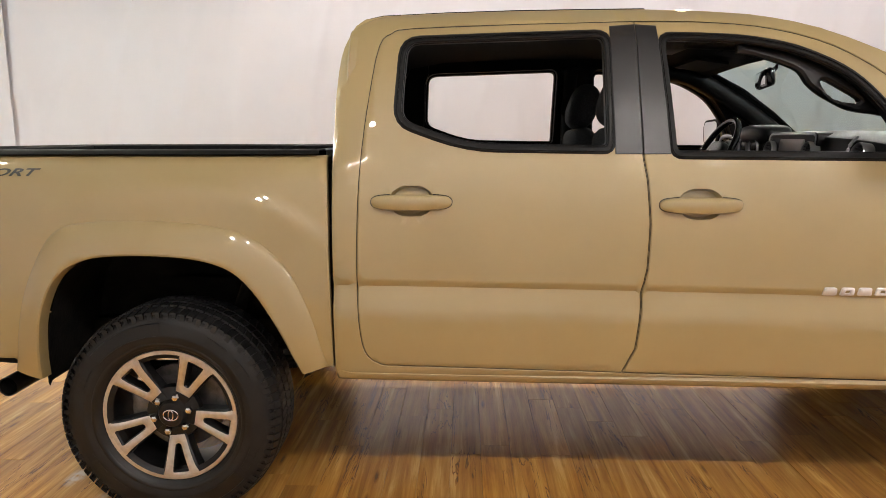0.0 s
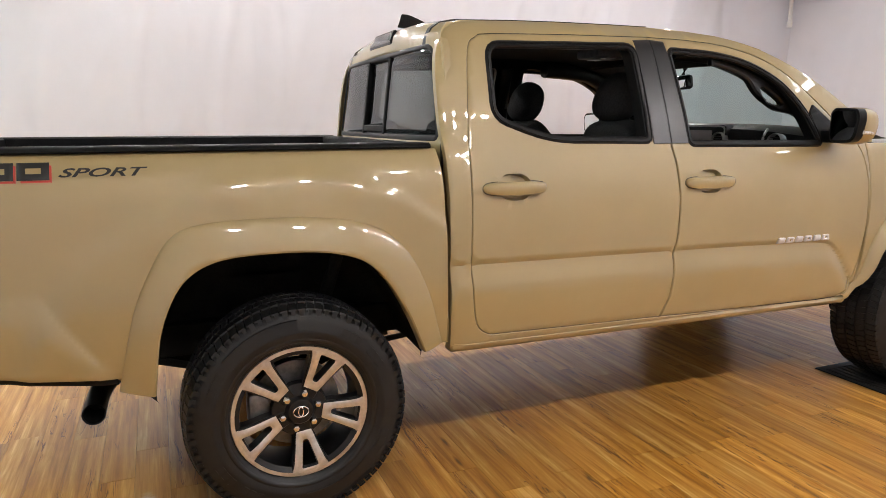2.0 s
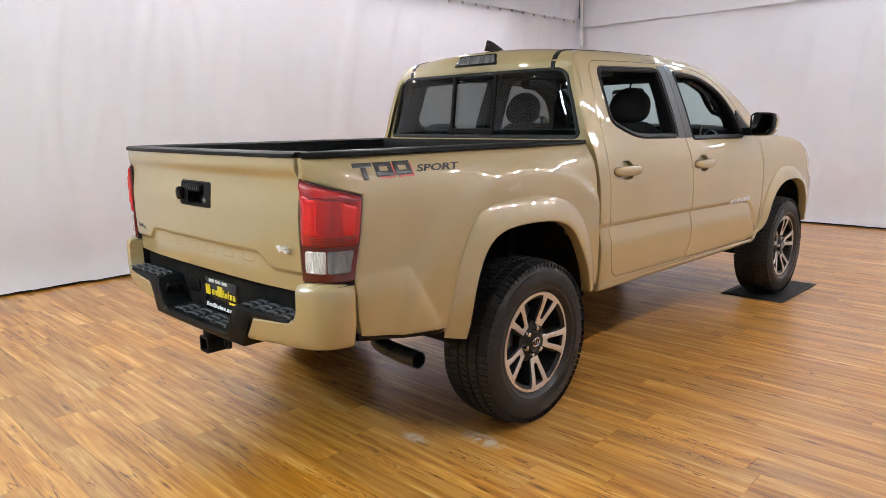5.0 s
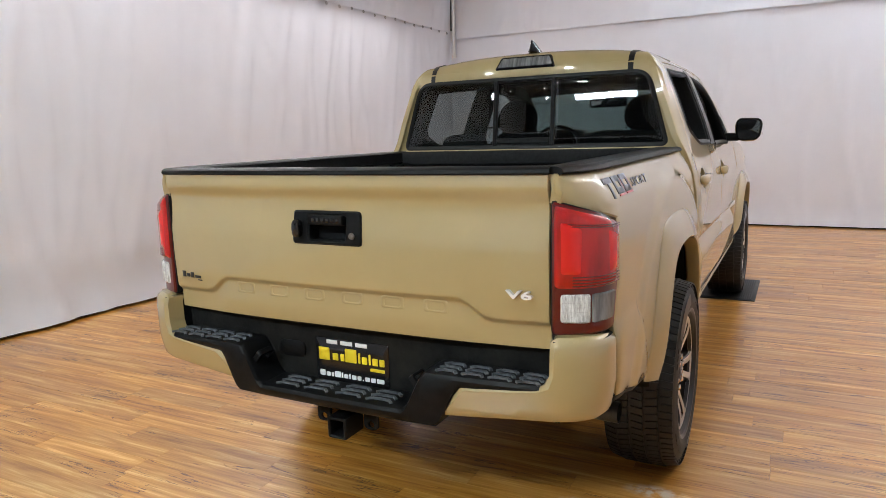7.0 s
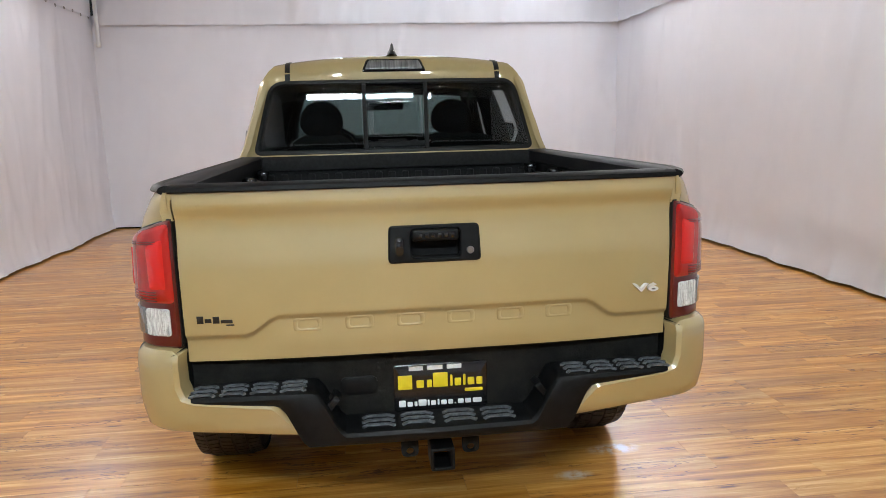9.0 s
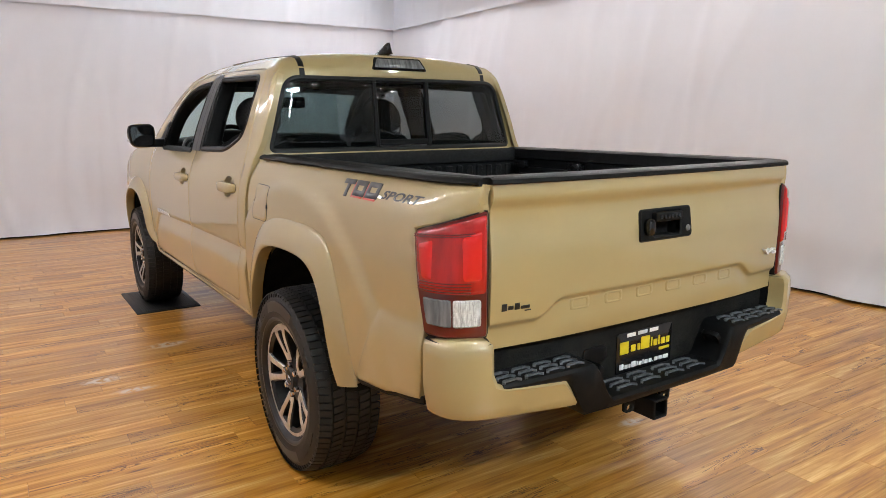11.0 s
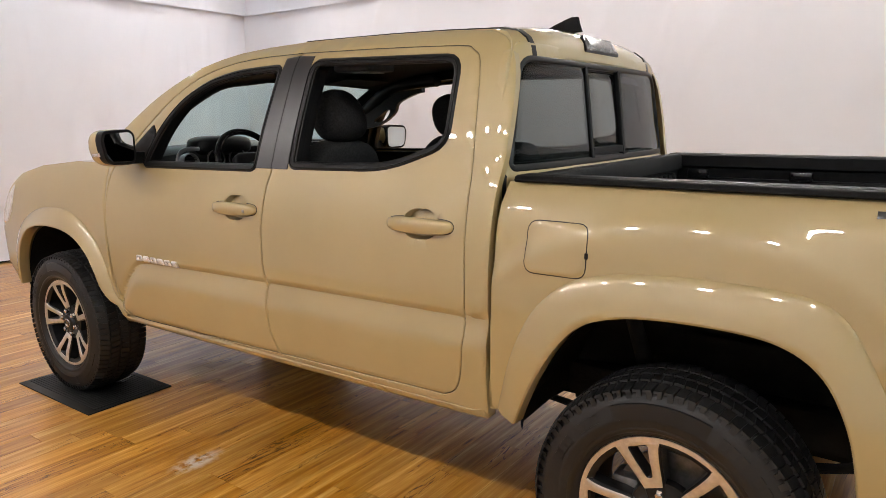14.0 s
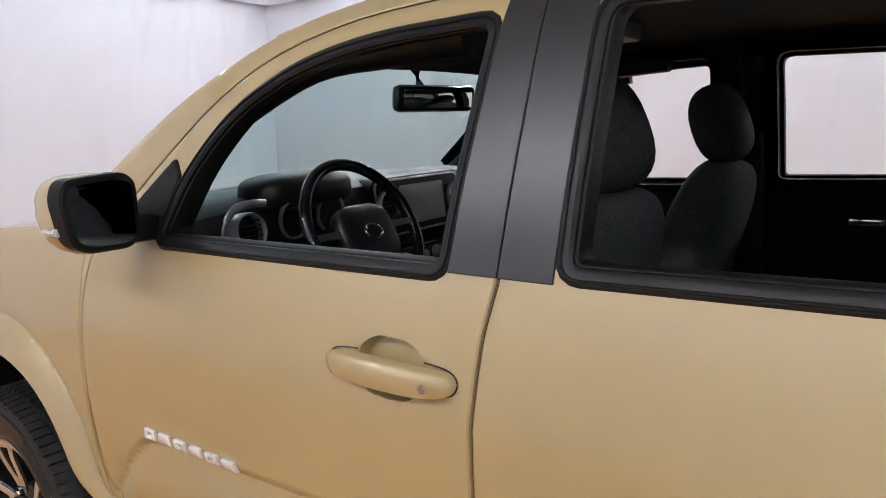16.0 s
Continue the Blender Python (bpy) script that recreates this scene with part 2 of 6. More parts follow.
    rr = node(m, "ShaderNodeMapRange", To_Min=0.26, To_Max=0.42)
    wire(m, n, "Fac", rr, "Value")
    wire(m, rr, "Result", bsdf(m), "Roughness")
    bp = node(m, "ShaderNodeBump", Strength=0.12, Distance=0.003)
    wire(m, n, "Fac", bp, "Height")
    # boards that lie a little uneven
    sway = layer((3.2, 1.6, 1), 1.6, 2.0, 0.5, 0.4)
    bp2 = node(m, "ShaderNodeBump", Strength=0.35, Distance=0.006)
    wire(m, sway, "Fac", bp2, "Height")
    wire(m, bp, "Normal", bp2, "Normal")
    wire(m, bp2, "Normal", bsdf(m), "Normal")
    wire(m, bp2, "Normal", bsdf(m), "Coat Normal")


make_wood(WOOD, False)
WOODREST = material("bamboo_laminate_rest", (0.45, 0.22, 0.08), 0.22, 0, 0.6)
bsdf(WOODREST).inputs["Coat Roughness"].default_value = 0.25
make_wood(WOODREST, True)

# ---------------------------------------------------------------- mesh tools
from mathutils.geometry import delaunay_2d_cdt


def part(name, bm, mat, parent=None, label="", smooth=True, normals=True):
    """Links a bmesh as one mesh object under a thing or a part."""
    if normals:
        bmesh.ops.recalc_face_normals(bm, faces=bm.faces[:])
    me = bpy.data.meshes.new(name)
    bm.to_mesh(me)
    bm.free()
    me.materials.append(mat)
    if smooth:
        for p in me.polygons:
            p.use_smooth = True
        me.set_sharp_from_angle(angle=radians(38))
    ob = new(name, me)
    ob.parent = parent
    if label:
        tagged(ob, label)
    return ob


def shared(name, me, parent, m=None):
    ob = new(name, me)
    ob.parent = parent
    if m is not None:
        ob.matrix_basis = m
    return ob


def thing(name, label, category, at=(0, 0, 0), group=""):
    ob = new(name)
    ob.location = at
    ob.empty_display_size = 0.2
    return tagged(ob, label, category, group)


def hermite(xs, ys):
    """Smooth monotone curve through the knots."""
    xs, ys = np.array(xs, float), np.array(ys, float)
    d = np.diff(ys) / np.diff(xs)
    m = np.zeros(len(xs))
    for i in range(1, len(xs) - 1):
        m[i] = 0 if d[i - 1] * d[i] <= 0 else 2 * d[i - 1] * d[i] / (d[i - 1] + d[i])
    m[0], m[-1] = d[0], d[-1]

    def f(x):
        x = min(max(x, xs[0]), xs[-1])
        i = min(max(int(np.searchsorted(xs, x)) - 1, 0), len(xs) - 2)
        h = xs[i + 1] - xs[i]
        t = (x - xs[i]) / h
        return float((1 + 2 * t) * (1 - t) ** 2 * ys[i] + t * (1 - t) ** 2 * h * m[i] + t * t * (3 - 2 * t) * ys[i + 1] + t * t * (t - 1) * h * m[i + 1])
    return f


def spline(pts, closed=False, n=5):
    """Catmull-Rom curve through the points."""
    out, k = [], len(pts)
    span = k if closed else k - 1
    for i in range(span):
        p = [Vector(pts[(i + j) % k] if closed else pts[min(max(i + j, 0), k - 1)]) for j in (-1, 0, 1, 2)]
        for s in range(n):
            t = s / n
            out.append(0.5 * (2 * p[1] + (p[2] - p[0]) * t + (2 * p[0] - 5 * p[1] + 4 * p[2] - p[3]) * t * t + (3 * p[1] - p[0] - 3 * p[2] + p[3]) * t ** 3))
    if not closed:
        out.append(Vector(pts[-1]))
    return out


def rounded(pts, r=0.02, n=4):
    """A polygon with its corners rounded; r is one radius or one a corner."""
    out, k = [], len(pts)
    for i in range(k):
        a, b, c = Vector(pts[i - 1]), Vector(pts[i]), Vector(pts[(i + 1) % k])
        rad = r[i] if isinstance(r, (list, tuple)) else r
        u, v = (a - b), (c - b)
        cut = min(rad, 0.45 * u.length, 0.45 * v.length)
        if cut < 1e-4:
            out.append(b)
            continue
        p, q = b + u.normalized() * cut, b + v.normalized() * cut
        for s in range(n + 1):
            t = s / n
            out.append((1 - t) ** 2 * p + 2 * t * (1 - t) * b + t * t * q)
    return out


def dense(loop, step):
    out, k = [], len(loop)
    for i in range(k):
        a, b = Vector(loop[i]), Vector(loop[(i + 1) % k])
        m = max(1, int(math.ceil((b - a).length / step)))
        out += [a.lerp(b, s / m) for s in range(m)]
    return out


def area(loop):
    return 0.5 * sum(loop[i - 1][0] * loop[i][1] - loop[i][0] * loop[i - 1][1] for i in range(len(loop)))


def inset(loop, d):
    """The loop moved inwards by d (outwards for a negative d)."""
    if area(loop) < 0:
        loop = loop[::-1]
    out, k = [], len(loop)
    for i in range(k):
        a, b, c = loop[i - 1], loop[i], loop[(i + 1) % k]
        n1 = Vector((-(b - a).y, (b - a).x)).normalized()
        n2 = Vector((-(c - b).y, (c - b).x)).normalized()
        n = n1 + n2
        n = n / max(n.length_squared, 0.6) * 2 if n.length > 1e-6 else n1
        out.append(b + n * d)
    return out


def inside(px, py, loop):
    q = np.array([(v[0], v[1]) for v in loop])
    x0, y0 = q[:, 0], q[:, 1]
    x1, y1 = np.roll(x0, -1), np.roll(y0, -1)
    res = np.zeros(len(px), bool)
    for a, b, c, d in zip(x0, y0, x1, y1):
        if b != d:
            res ^= ((b > py) != (d > py)) & (px < (c - a) * (py - b) / (d - b) + a)
    return res


def sheet(outline, place, holes=(), step=0.04, edge=0.005, drop=0.004, depth=0.02, bm=None, extra=()):
    """A pressed panel: the outline (u, v), less its holes, laid on the surface place(u, v, d), d being how far
    behind the face; its edges are rolled in and have a flange of that depth."""
    outline = [Vector(p[:2]) for p in outline]
    loops = [dense(outline, step)] + [dense([Vector(p[:2]) for p in h], step) for h in holes]
    pts, edges, low = [], [], set()

    def add(loop, rolled):
        s = len(pts)
        pts.extend(loop)
        edges.extend((s + i, s + (i + 1) % len(loop)) for i in range(len(loop)))
        if rolled:
            low.update(range(s, s + len(loop)))
    rings = []
    for i, lp in enumerate(loops):
        add(lp, True)
        ring = inset(lp, edge if i == 0 else -edge)
        rings.append(ring)
        add(ring, False)
    u = np.array([p[0] for p in loops[0]])
    v = np.array([p[1] for p in loops[0]])
    gu, gv = np.meshgrid(np.arange(u.min() + step * 0.5, u.max(), step), np.arange(v.min() + step * 0.5, v.max(), step))
    gu, gv = gu.ravel(), gv.ravel()
    if extra:
        far = np.ones(len(gu), bool)
        eu, ev = np.array([p[0] for p in extra]), np.array([p[1] for p in extra])
        for i in range(len(gu)):
            far[i] = np.min((eu - gu[i]) ** 2 + (ev - gv[i]) ** 2) > (step * 0.8) ** 2
        gu, gv = np.append(gu[far], eu), np.append(gv[far], ev)
    ok = inside(gu, gv, inset(rings[0], step * 0.3))
    for r in rings[1:]:
        ok &= ~inside(gu, gv, inset(r, -step * 0.3))
    pts.extend(Vector((a, b)) for a, b in zip(gu[ok], gv[ok]))
    vs, _, fs, ov, _, _ = delaunay_2d_cdt(pts, edges, [], 0, 1e-6)
    rolled = [any(o in low for o in orig) for orig in ov]
    cu = np.array([sum(vs[i][0] for i in f) / len(f) for f in fs])
    cv = np.array([sum(vs[i][1] for i in f) / len(f) for f in fs])
    keep = inside(cu, cv, loops[0])
    for lp in loops[1:]:
        keep &= ~inside(cu, cv, lp)
    bm = bm or bmesh.new()
    made, count = {}, {}
    for f, k in zip(fs, keep):
        if not k:
            continue
        for i in f:
            if i not in made:
                made[i] = bm.verts.new(place(vs[i][0], vs[i][1], drop if rolled[i] else 0.0))
        try:
            bm.faces.new([made[i] for i in f])
        except ValueError:
            continue
        for a, b in zip(f, list(f[1:]) + [f[0]]):
            e = (min(a, b), max(a, b))
            count[e] = count.get(e, 0) + 1
    back = {}
    for (a, b), c in count.items():
        if c == 1:
            for i in (a, b):
                if i not in back:
                    back[i] = bm.verts.new(place(vs[i][0], vs[i][1], depth))
            bm.faces.new((made[a], made[b], back[b], back[a]))
    return bm


def slab(outline, place, depth, holes=(), step=0.2, edge=0.003, drop=0.002, bm=None):
    """A closed plate: a panel with a back."""
    bm = sheet(outline, place, holes, step, edge, drop, depth, bm)
    return sheet(outline, lambda u, v, d: place(u, v, depth), holes, step, edge, 0, depth, bm)


def box(bm, x0, x1, y0, y1, z0, z1, bevel=0.0, seg=2, m=None):
    r = bmesh.ops.create_cube(bm, size=1.0)
    for v in r["verts"]:
        v.co = Vector(((x0 + x1) / 2 + v.co.x * (x1 - x0), (y0 + y1) / 2 + v.co.y * (y1 - y0), (z0 + z1) / 2 + v.co.z * (z1 - z0)))
    vs = r["verts"]
    if bevel:
        es = list({e for v in vs for e in v.link_edges})
        got = bmesh.ops.bevel(bm, geom=es, offset=bevel, segments=seg, profile=0.5, affect="EDGES")
        vs = list({v for f in got["faces"] for v in f.verts})
        # all the vertices of the bevelled block
        seen, todo = set(vs), list(vs)
        while todo:
            for e in todo.pop().link_edges:
                for w in e.verts:
                    if w not in seen:
                        seen.add(w)
                        todo.append(w)
        vs = list(seen)
    if m is not None:
        for v in vs:
            v.co = m @ v.co
    return bm


def tube(bm, path, r, n=12, closed=False, cap=True, flat=None):
    """A round bar along the path; r is one radius or one a point. flat: squash along one axis vector."""
    path = [Vector(p) for p in path]
    rings, k = [], len(path)
    up = Vector((0, 0, 1))
    for i, p in enumerate(path):
        a = path[i - 1] if (i or closed) else p
        b = path[(i + 1) % k] if (i < k - 1 or closed) else p
        d = (b - a).normalized()
        side = d.cross(up if abs(d.z) < 0.95 else Vector((1, 0, 0))).normalized()
        top = side.cross(d)
        rr = r[i] if isinstance(r, (list, tuple)) else r
        ring = []
        for j in range(n):
            w = (side * math.cos(2 * math.pi * j / n) + top * math.sin(2 * math.pi * j / n)) * rr
            if flat is not None:
                w -= Vector(flat) * w.dot(Vector(flat)) * 0.5
            ring.append(bm.verts.new(p + w))
        rings.append(ring)
    for i in range(k if closed else k - 1):
        a, b = rings[i], rings[(i + 1) % k]
        for j in range(n):
            bm.faces.new((a[j], a[(j + 1) % n], b[(j + 1) % n], b[j]))
    if cap and not closed:
        bm.faces.new(rings[0][::-1])
        bm.faces.new(rings[-1])
    return bm


def lathe(bm, profile, n=64, axis="y"):
    """Turns the profile of (radius, height) about the axis."""
    rings = []
    for r, h in profile:
        ring = []
        for j in range(n):
            a = 2 * math.pi * j / n
            c, s = r * math.cos(a), r * math.sin(a)
            ring.append(bm.verts.new({"y": (c, h, s), "z": (c, s, h), "x": (h, c, s)}[axis]))
        rings.append(ring)
    for a, b in zip(rings, rings[1:]):
        for j in range(n):
            bm.faces.new((a[j], a[(j + 1) % n], b[(j + 1) % n], b[j]))
    return bm


def loft(bm, rows, closed=False):
    """A skin over rows of points of equal count."""
    vs = [[bm.verts.new(p) for p in row] for row in rows]
    n = len(vs[0])
    for a, b in zip(vs, vs[1:]):
        for j in range(n if closed else n - 1):
            bm.faces.new((a[j], a[(j + 1) % n], b[(j + 1) % n], b[j]))
    return bm, vs


def blob(bm, size, at=(0, 0, 0), power=2.6, n=20, m=None, shape=None):
    """A rounded cushion: a superellipsoid, reshaped by shape(p) in -1..1."""
    rows = []
    for i in range(n + 1):
        ph = -math.pi / 2 + math.pi * i / n
        row = []
        for j in range(n * 2):
            th = 2 * math.pi * j / (n * 2)
            def pw(v):
                return math.copysign(abs(v) ** (2 / power), v)
            p = Vector((pw(math.cos(ph)) * pw(math.cos(th)), pw(math.cos(ph)) * pw(math.sin(th)), pw(math.sin(ph))))
            if shape:
                p = shape(p)
            p = Vector((p.x * size[0], p.y * size[1], p.z * size[2])) + Vector(at)
            row.append(m @ p if m is not None else p)
        rows.append(row)
    loft(bm, rows, closed=True)
    bmesh.ops.remove_doubles(bm, verts=bm.verts[:], dist=1e-5)
    return bm


def flat_strokes(bm, strokes, width, place, depth=0.002):
    """Plain strokes: each a pair of (u, v) ends, laid on place(u, v, d)."""
    for (a, b, c, d) in strokes:
        p, q = Vector((a, b)), Vector((c, d))
        w = Vector((-(q - p).y, (q - p).x)).normalized() * width / 2
        slab([p - w, q - w, q + w, p + w], place, depth, step=0.05, edge=0.0006, drop=0.0002, bm=bm)
    return bm


def lettering(name, text, size, m, mat, parent, depth=0.002, shear=0.0, weight=0.0):
    """Raised letters in the built-in font, as one mesh."""
    cu = bpy.data.curves.new(name, "FONT")
    cu.body, cu.size, cu.extrude, cu.shear, cu.resolution_u = text, size, depth, shear, 3
    cu.offset = size * weight
    ob = new(name, cu)
    me = bpy.data.meshes.new_from_object(ob.evaluated_get(bpy.context.evaluated_depsgraph_get()))
    bpy.data.objects.remove(ob)
    me.transform(m)
    me.materials.clear()
    me.materials.append(mat)
    ob = new(name, me)
    ob.parent = parent
    return ob

# ---------------------------------------------------------------- the studio: drapes, ceiling, lamps
X0, X1, YR, YL, TOP, HEM = -9.2, 7.45, -3.85, 3.82, 4.3, 2.86


def folds(u, v, seed):
    """How far a hung cloth stands off at u along the wall and v up it."""
    a = 0.034 * noise.noise(Vector((u * 0.9, v * 0.22, seed)))
    b = 0.017 * noise.noise(Vector((u * 2.3 + 0.3 * v, v * 0.35, seed + 9)))
    c = 0.006 * noise.noise(Vector((u * 6.5 - v * 0.9, v * 0.9, seed + 17)))
    ridge = abs(noise.noise(Vector((u * 1.35 + 0.25 * math.sin(v * 1.3), v * 0.12, seed + 31))))
    pinch = abs(noise.noise(Vector((u * 2.3 - 0.5 * v, v * 0.5 + u * 0.4, seed + 47))))
    return a + b + c + 0.022 * max(0.0, 0.14 - ridge) / 0.14 + 0.014 * max(0.0, 0.09 - pinch) / 0.09


def drape(name, label, start, end, z0, z1, inward, seed, hem=True, step=0.045):
    """A cloth wall from start to end (x, y), with folds, a rolled hem and thickness."""
    s, e = Vector(start), Vector(end)
    n = Vector(inward)
    cols = int((e - s).length / step)
    rows = int((z1 - z0) / 0.09)
    bm = bmesh.new()
    grid = []
    for i in range(rows + 1):
        v = z0 + (z1 - z0) * i / rows
        row = []
        for j in range(cols + 1):
            p = s.lerp(e, j / cols)
            u = (p - s).length
            off = folds(u, v, seed)
            if z0 < 0.1:
                off += (0.05 + 0.045 * noise.noise(Vector((u * 2.6, 0.0, seed + 3))) + 0.02 * noise.noise(Vector((u * 9.0, v * 8.0, seed + 5)))) * math.exp(-(v / 0.14) ** 2)
            sag = 0.012 * noise.noise(Vector((u * 0.8, seed, 3))) if (hem and i == 0 and z0 > 1) else 0
            q = p + n * off
            row.append((q.x, q.y, v + sag))
        grid.append(row)
    loft(bm, grid)
    bmesh.ops.recalc_face_normals(bm, faces=bm.faces[:])
    bmesh.ops.solidify(bm, geom=bm.faces[:], thickness=0.006)
    return tagged(part(name, bm, FABRIC), label, "wall", kind="structure")


drape("wall_far", "white cloth drape hung in soft folds across the end wall", (X1, YL + 0.05), (X1, YR - 0.05), 0.024, 3.0, (-1, 0), 1.0)
drape("wall_left", "white cloth drape with vertical creases along the wall", (X0, YL), (X1, YL), 0.024, 3.0, (0, -1), 5.0)
drape("wall_right", "white cloth drape with vertical creases along the wall", (X1, YR), (X0, YR), 0.024, 3.0, (0, 1), 11.0)
# unseen low white cloth added behind to brighten reflections in the tailgate
drape("wall_near_cloth", "unseen white cloth added behind for the tailgate to reflect", (X0 + 0.06, YR + 0.1), (X0 + 0.06, YL - 0.1), 0.024, 2.3, (1, 0), 61.0, step=0.12)
drape("curtain_overlap", "white cloth curtain lapping over the next along the wall", (X0, YL - 0.05), (-3.54, YL - 0.05), 0.024, 2.98, (0, -1), 53.0)
# unseen wall added behind, dark so the rear window reflects little
bm = bmesh.new()
box(bm, X0 - 0.1, X0, YR - 0.1, YL + 0.1, 0.0, TOP)
tagged(part("wall_near", bm, UNSEENWALL, smooth=False), "unseen dark grey wall added behind to darken the rear window reflection", "wall", kind="structure")
drape("valance_far", "white upper cloth valance overlapping the drape below", (X1 - 0.07, YL - 0.10), (X1 - 0.07, YR + 0.05), HEM, TOP, (-1, 0), 31.0)
drape("valance_left", "white upper cloth valance laced along its lower edge", (X0, YL - 0.055), (X1 - 0.12, YL - 0.055), HEM + 0.10, TOP, (0, -1), 37.0)
drape("valance_right", "white upper cloth valance with a drawn hem", (X1 - 0.05, YR + 0.055), (X0, YR + 0.055), HEM, TOP, (0, 1), 41.0)

# unseen ceiling added over the room, its grey set for bounced light
bm = bmesh.new()
box(bm, X0 - 0.1, X1 + 0.1, YR - 0.1, YL + 0.1, TOP, TOP + 0.1)
tagged(part("ceiling", bm, CEILING, smooth=False), "plain grey ceiling added unseen above the studio", "ceiling", kind="structure")

# wall base: a thin dark strip that peeps out under the cloth
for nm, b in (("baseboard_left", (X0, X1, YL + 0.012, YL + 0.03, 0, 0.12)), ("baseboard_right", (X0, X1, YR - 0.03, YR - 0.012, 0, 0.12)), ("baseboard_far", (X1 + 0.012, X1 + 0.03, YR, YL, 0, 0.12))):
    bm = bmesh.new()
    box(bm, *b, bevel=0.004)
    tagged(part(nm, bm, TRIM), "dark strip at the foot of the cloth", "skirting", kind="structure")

# steel pipe in the corner with its cloth ties
pipe = thing("corner_pipe", "white painted steel pipe standing in the drape corner", "pipe", (X1 - 0.16, YL - 0.13, 0))
bm = bmesh.new()
tube(bm, [(0, 0, 2.62), (0, 0, TOP)], 0.026, 14)
part("pole", bm, HOUSING, pipe)
bm = bmesh.new()
tube(bm, [(0, 0, 2.56), (0, 0, 2.63)], 0.034, 14)
part("end_cap", bm, HOUSING, pipe)

# brass eyelets along the laced hem
eyelet = bpy.data.meshes.new("eyelet")
bm = bmesh.new()
lathe(bm, [(0.010, 0.0), (0.010, -0.004), (0.016, -0.006), (0.020, -0.003), (0.020, 0.0), (0.010, 0.0)], 14)
bm.to_mesh(eyelet)
bm.free()
eyelet.materials.append(STEEL)
for i in range(30):
    ob = new("eyelet", eyelet)
    ob.location = (-0.4 + i * 0.26, YL - 0.085, HEM + 0.075 + 0.008 * math.sin(i * 1.7))
    tagged(ob, "small steel eyelet in the laced cloth edge", "eyelet", "eyelets along the drape")

# lamps: two long rows of small floodlights high along the side walls, and tubes across the ends
bm = bmesh.new()
box(bm, -0.155, 0.155, -0.105, 0.105, 0.0, 0.05, 0.012)
me_body = bpy.data.meshes.new("body")
bm.to_mesh(me_body)
bm.free()
me_body.materials.append(HOUSING)
bm = bmesh.new()
box(bm, -0.066, 0.066, -0.040, 0.040, -0.006, -0.001)
me_led = bpy.data.meshes.new("lens")
bm.to_mesh(me_led)
bm.free()
me_led.materials.append(LED)
bm = bmesh.new()
tube(bm, [(0, 0, 0.03), (0, 0, TOP - 3.62)], 0.008, 6)
me_rod = bpy.data.meshes.new("hanger")
bm.to_mesh(me_rod)
bm.free()
me_rod.materials.append(STEEL)
SIDE_Z, SIDE_TILT = 3.30, 48
bm = bmesh.new()
tube(bm, [(0, 0, 0.03), (0, 0, TOP - SIDE_Z)], 0.008, 6)
me_long = bpy.data.meshes.new("hanger")
bm.to_mesh(me_long)
bm.free()
me_long.materials.append(STEEL)
for side, y in ((1, YL - 0.42), (-1, YR + 0.45)):
    for i in range(9):
        x = (-0.76 if side > 0 else 0.0) + i * 0.76
        lamp = thing("flood_lamp", "small white floodlight high along the side wall", "lamp", (x, y, SIDE_Z), "floodlights along the walls")
        lamp.rotation_euler = (radians(-SIDE_TILT * side), 0, 0)
        shared("body", me_body, lamp)
        shared("lens", me_led, lamp)
        shared("hanger", me_long, lamp, Matrix.Rotation(radians(SIDE_TILT * side), 4, "X"))
me_cool = me_led.copy()
me_cool.materials.clear()
me_cool.materials.append(COOL_LED)
for i in range(4):
    lamp = thing("flood_lamp", "small white floodlight in a row across the ceiling", "lamp", (-2.40, -1.92 + i * 1.28, 3.62), "floodlights across the ceiling")
    lamp.rotation_euler = (radians(-18), 0, radians(90))
    shared("body", me_body, lamp)
    shared("lens", me_cool, lamp)
    shared("hanger", me_rod, lamp, Matrix.Rotation(radians(18), 4, "X"))
bm = bmesh.new()
box(bm, -0.11, 0.11, -0.95, 0.95, 0.0, 0.07, 0.012)
me_tb = bpy.data.meshes.new("body")
bm.to_mesh(me_tb)
bm.free()
me_tb.materials.append(HOUSING)
me_tt = bpy.data.meshes.new("tube")
bm = bmesh.new()
for dx in (-0.05, 0.05):
    tube(bm, [(dx, -0.9, -0.022), (dx, 0.9, -0.022)], 0.018, 10)
bm.to_mesh(me_tt)
bm.free()
me_tt.materials.append(TUBE)
me_dim = me_tt.copy()
me_dim.materials.clear()
me_dim.materials.append(DIM_TUBE)
for x, y, z in ((-4.7, 0.36, 3.10), (6.5, -0.2, TOP - 0.28), (6.5, -2.3, TOP - 0.28)):
    lamp = thing("tube_light", "twin fluorescent tube batten under the ceiling", "lamp", (x, y, z), "tube battens")
    shared("body", me_tb, lamp)
    shared("tube", me_tt if x < 0 else me_dim, lamp)
    for dy in (-0.7, 0.7):
        bm = bmesh.new()
        tube(bm, [(0, dy, 0.07), (0, dy, TOP - z)], 0.006, 6)
        part("hanger", bm, STEEL, lamp)

# ---------------------------------------------------------------- the pickup truck
truck = thing("pickup_truck", "tan four-door pickup truck with black trim, side windows down", "pickup truck")


def step01(t):
    t = min(max(t, 0.0), 1.0)
    return t * t * (3 - 2 * t)


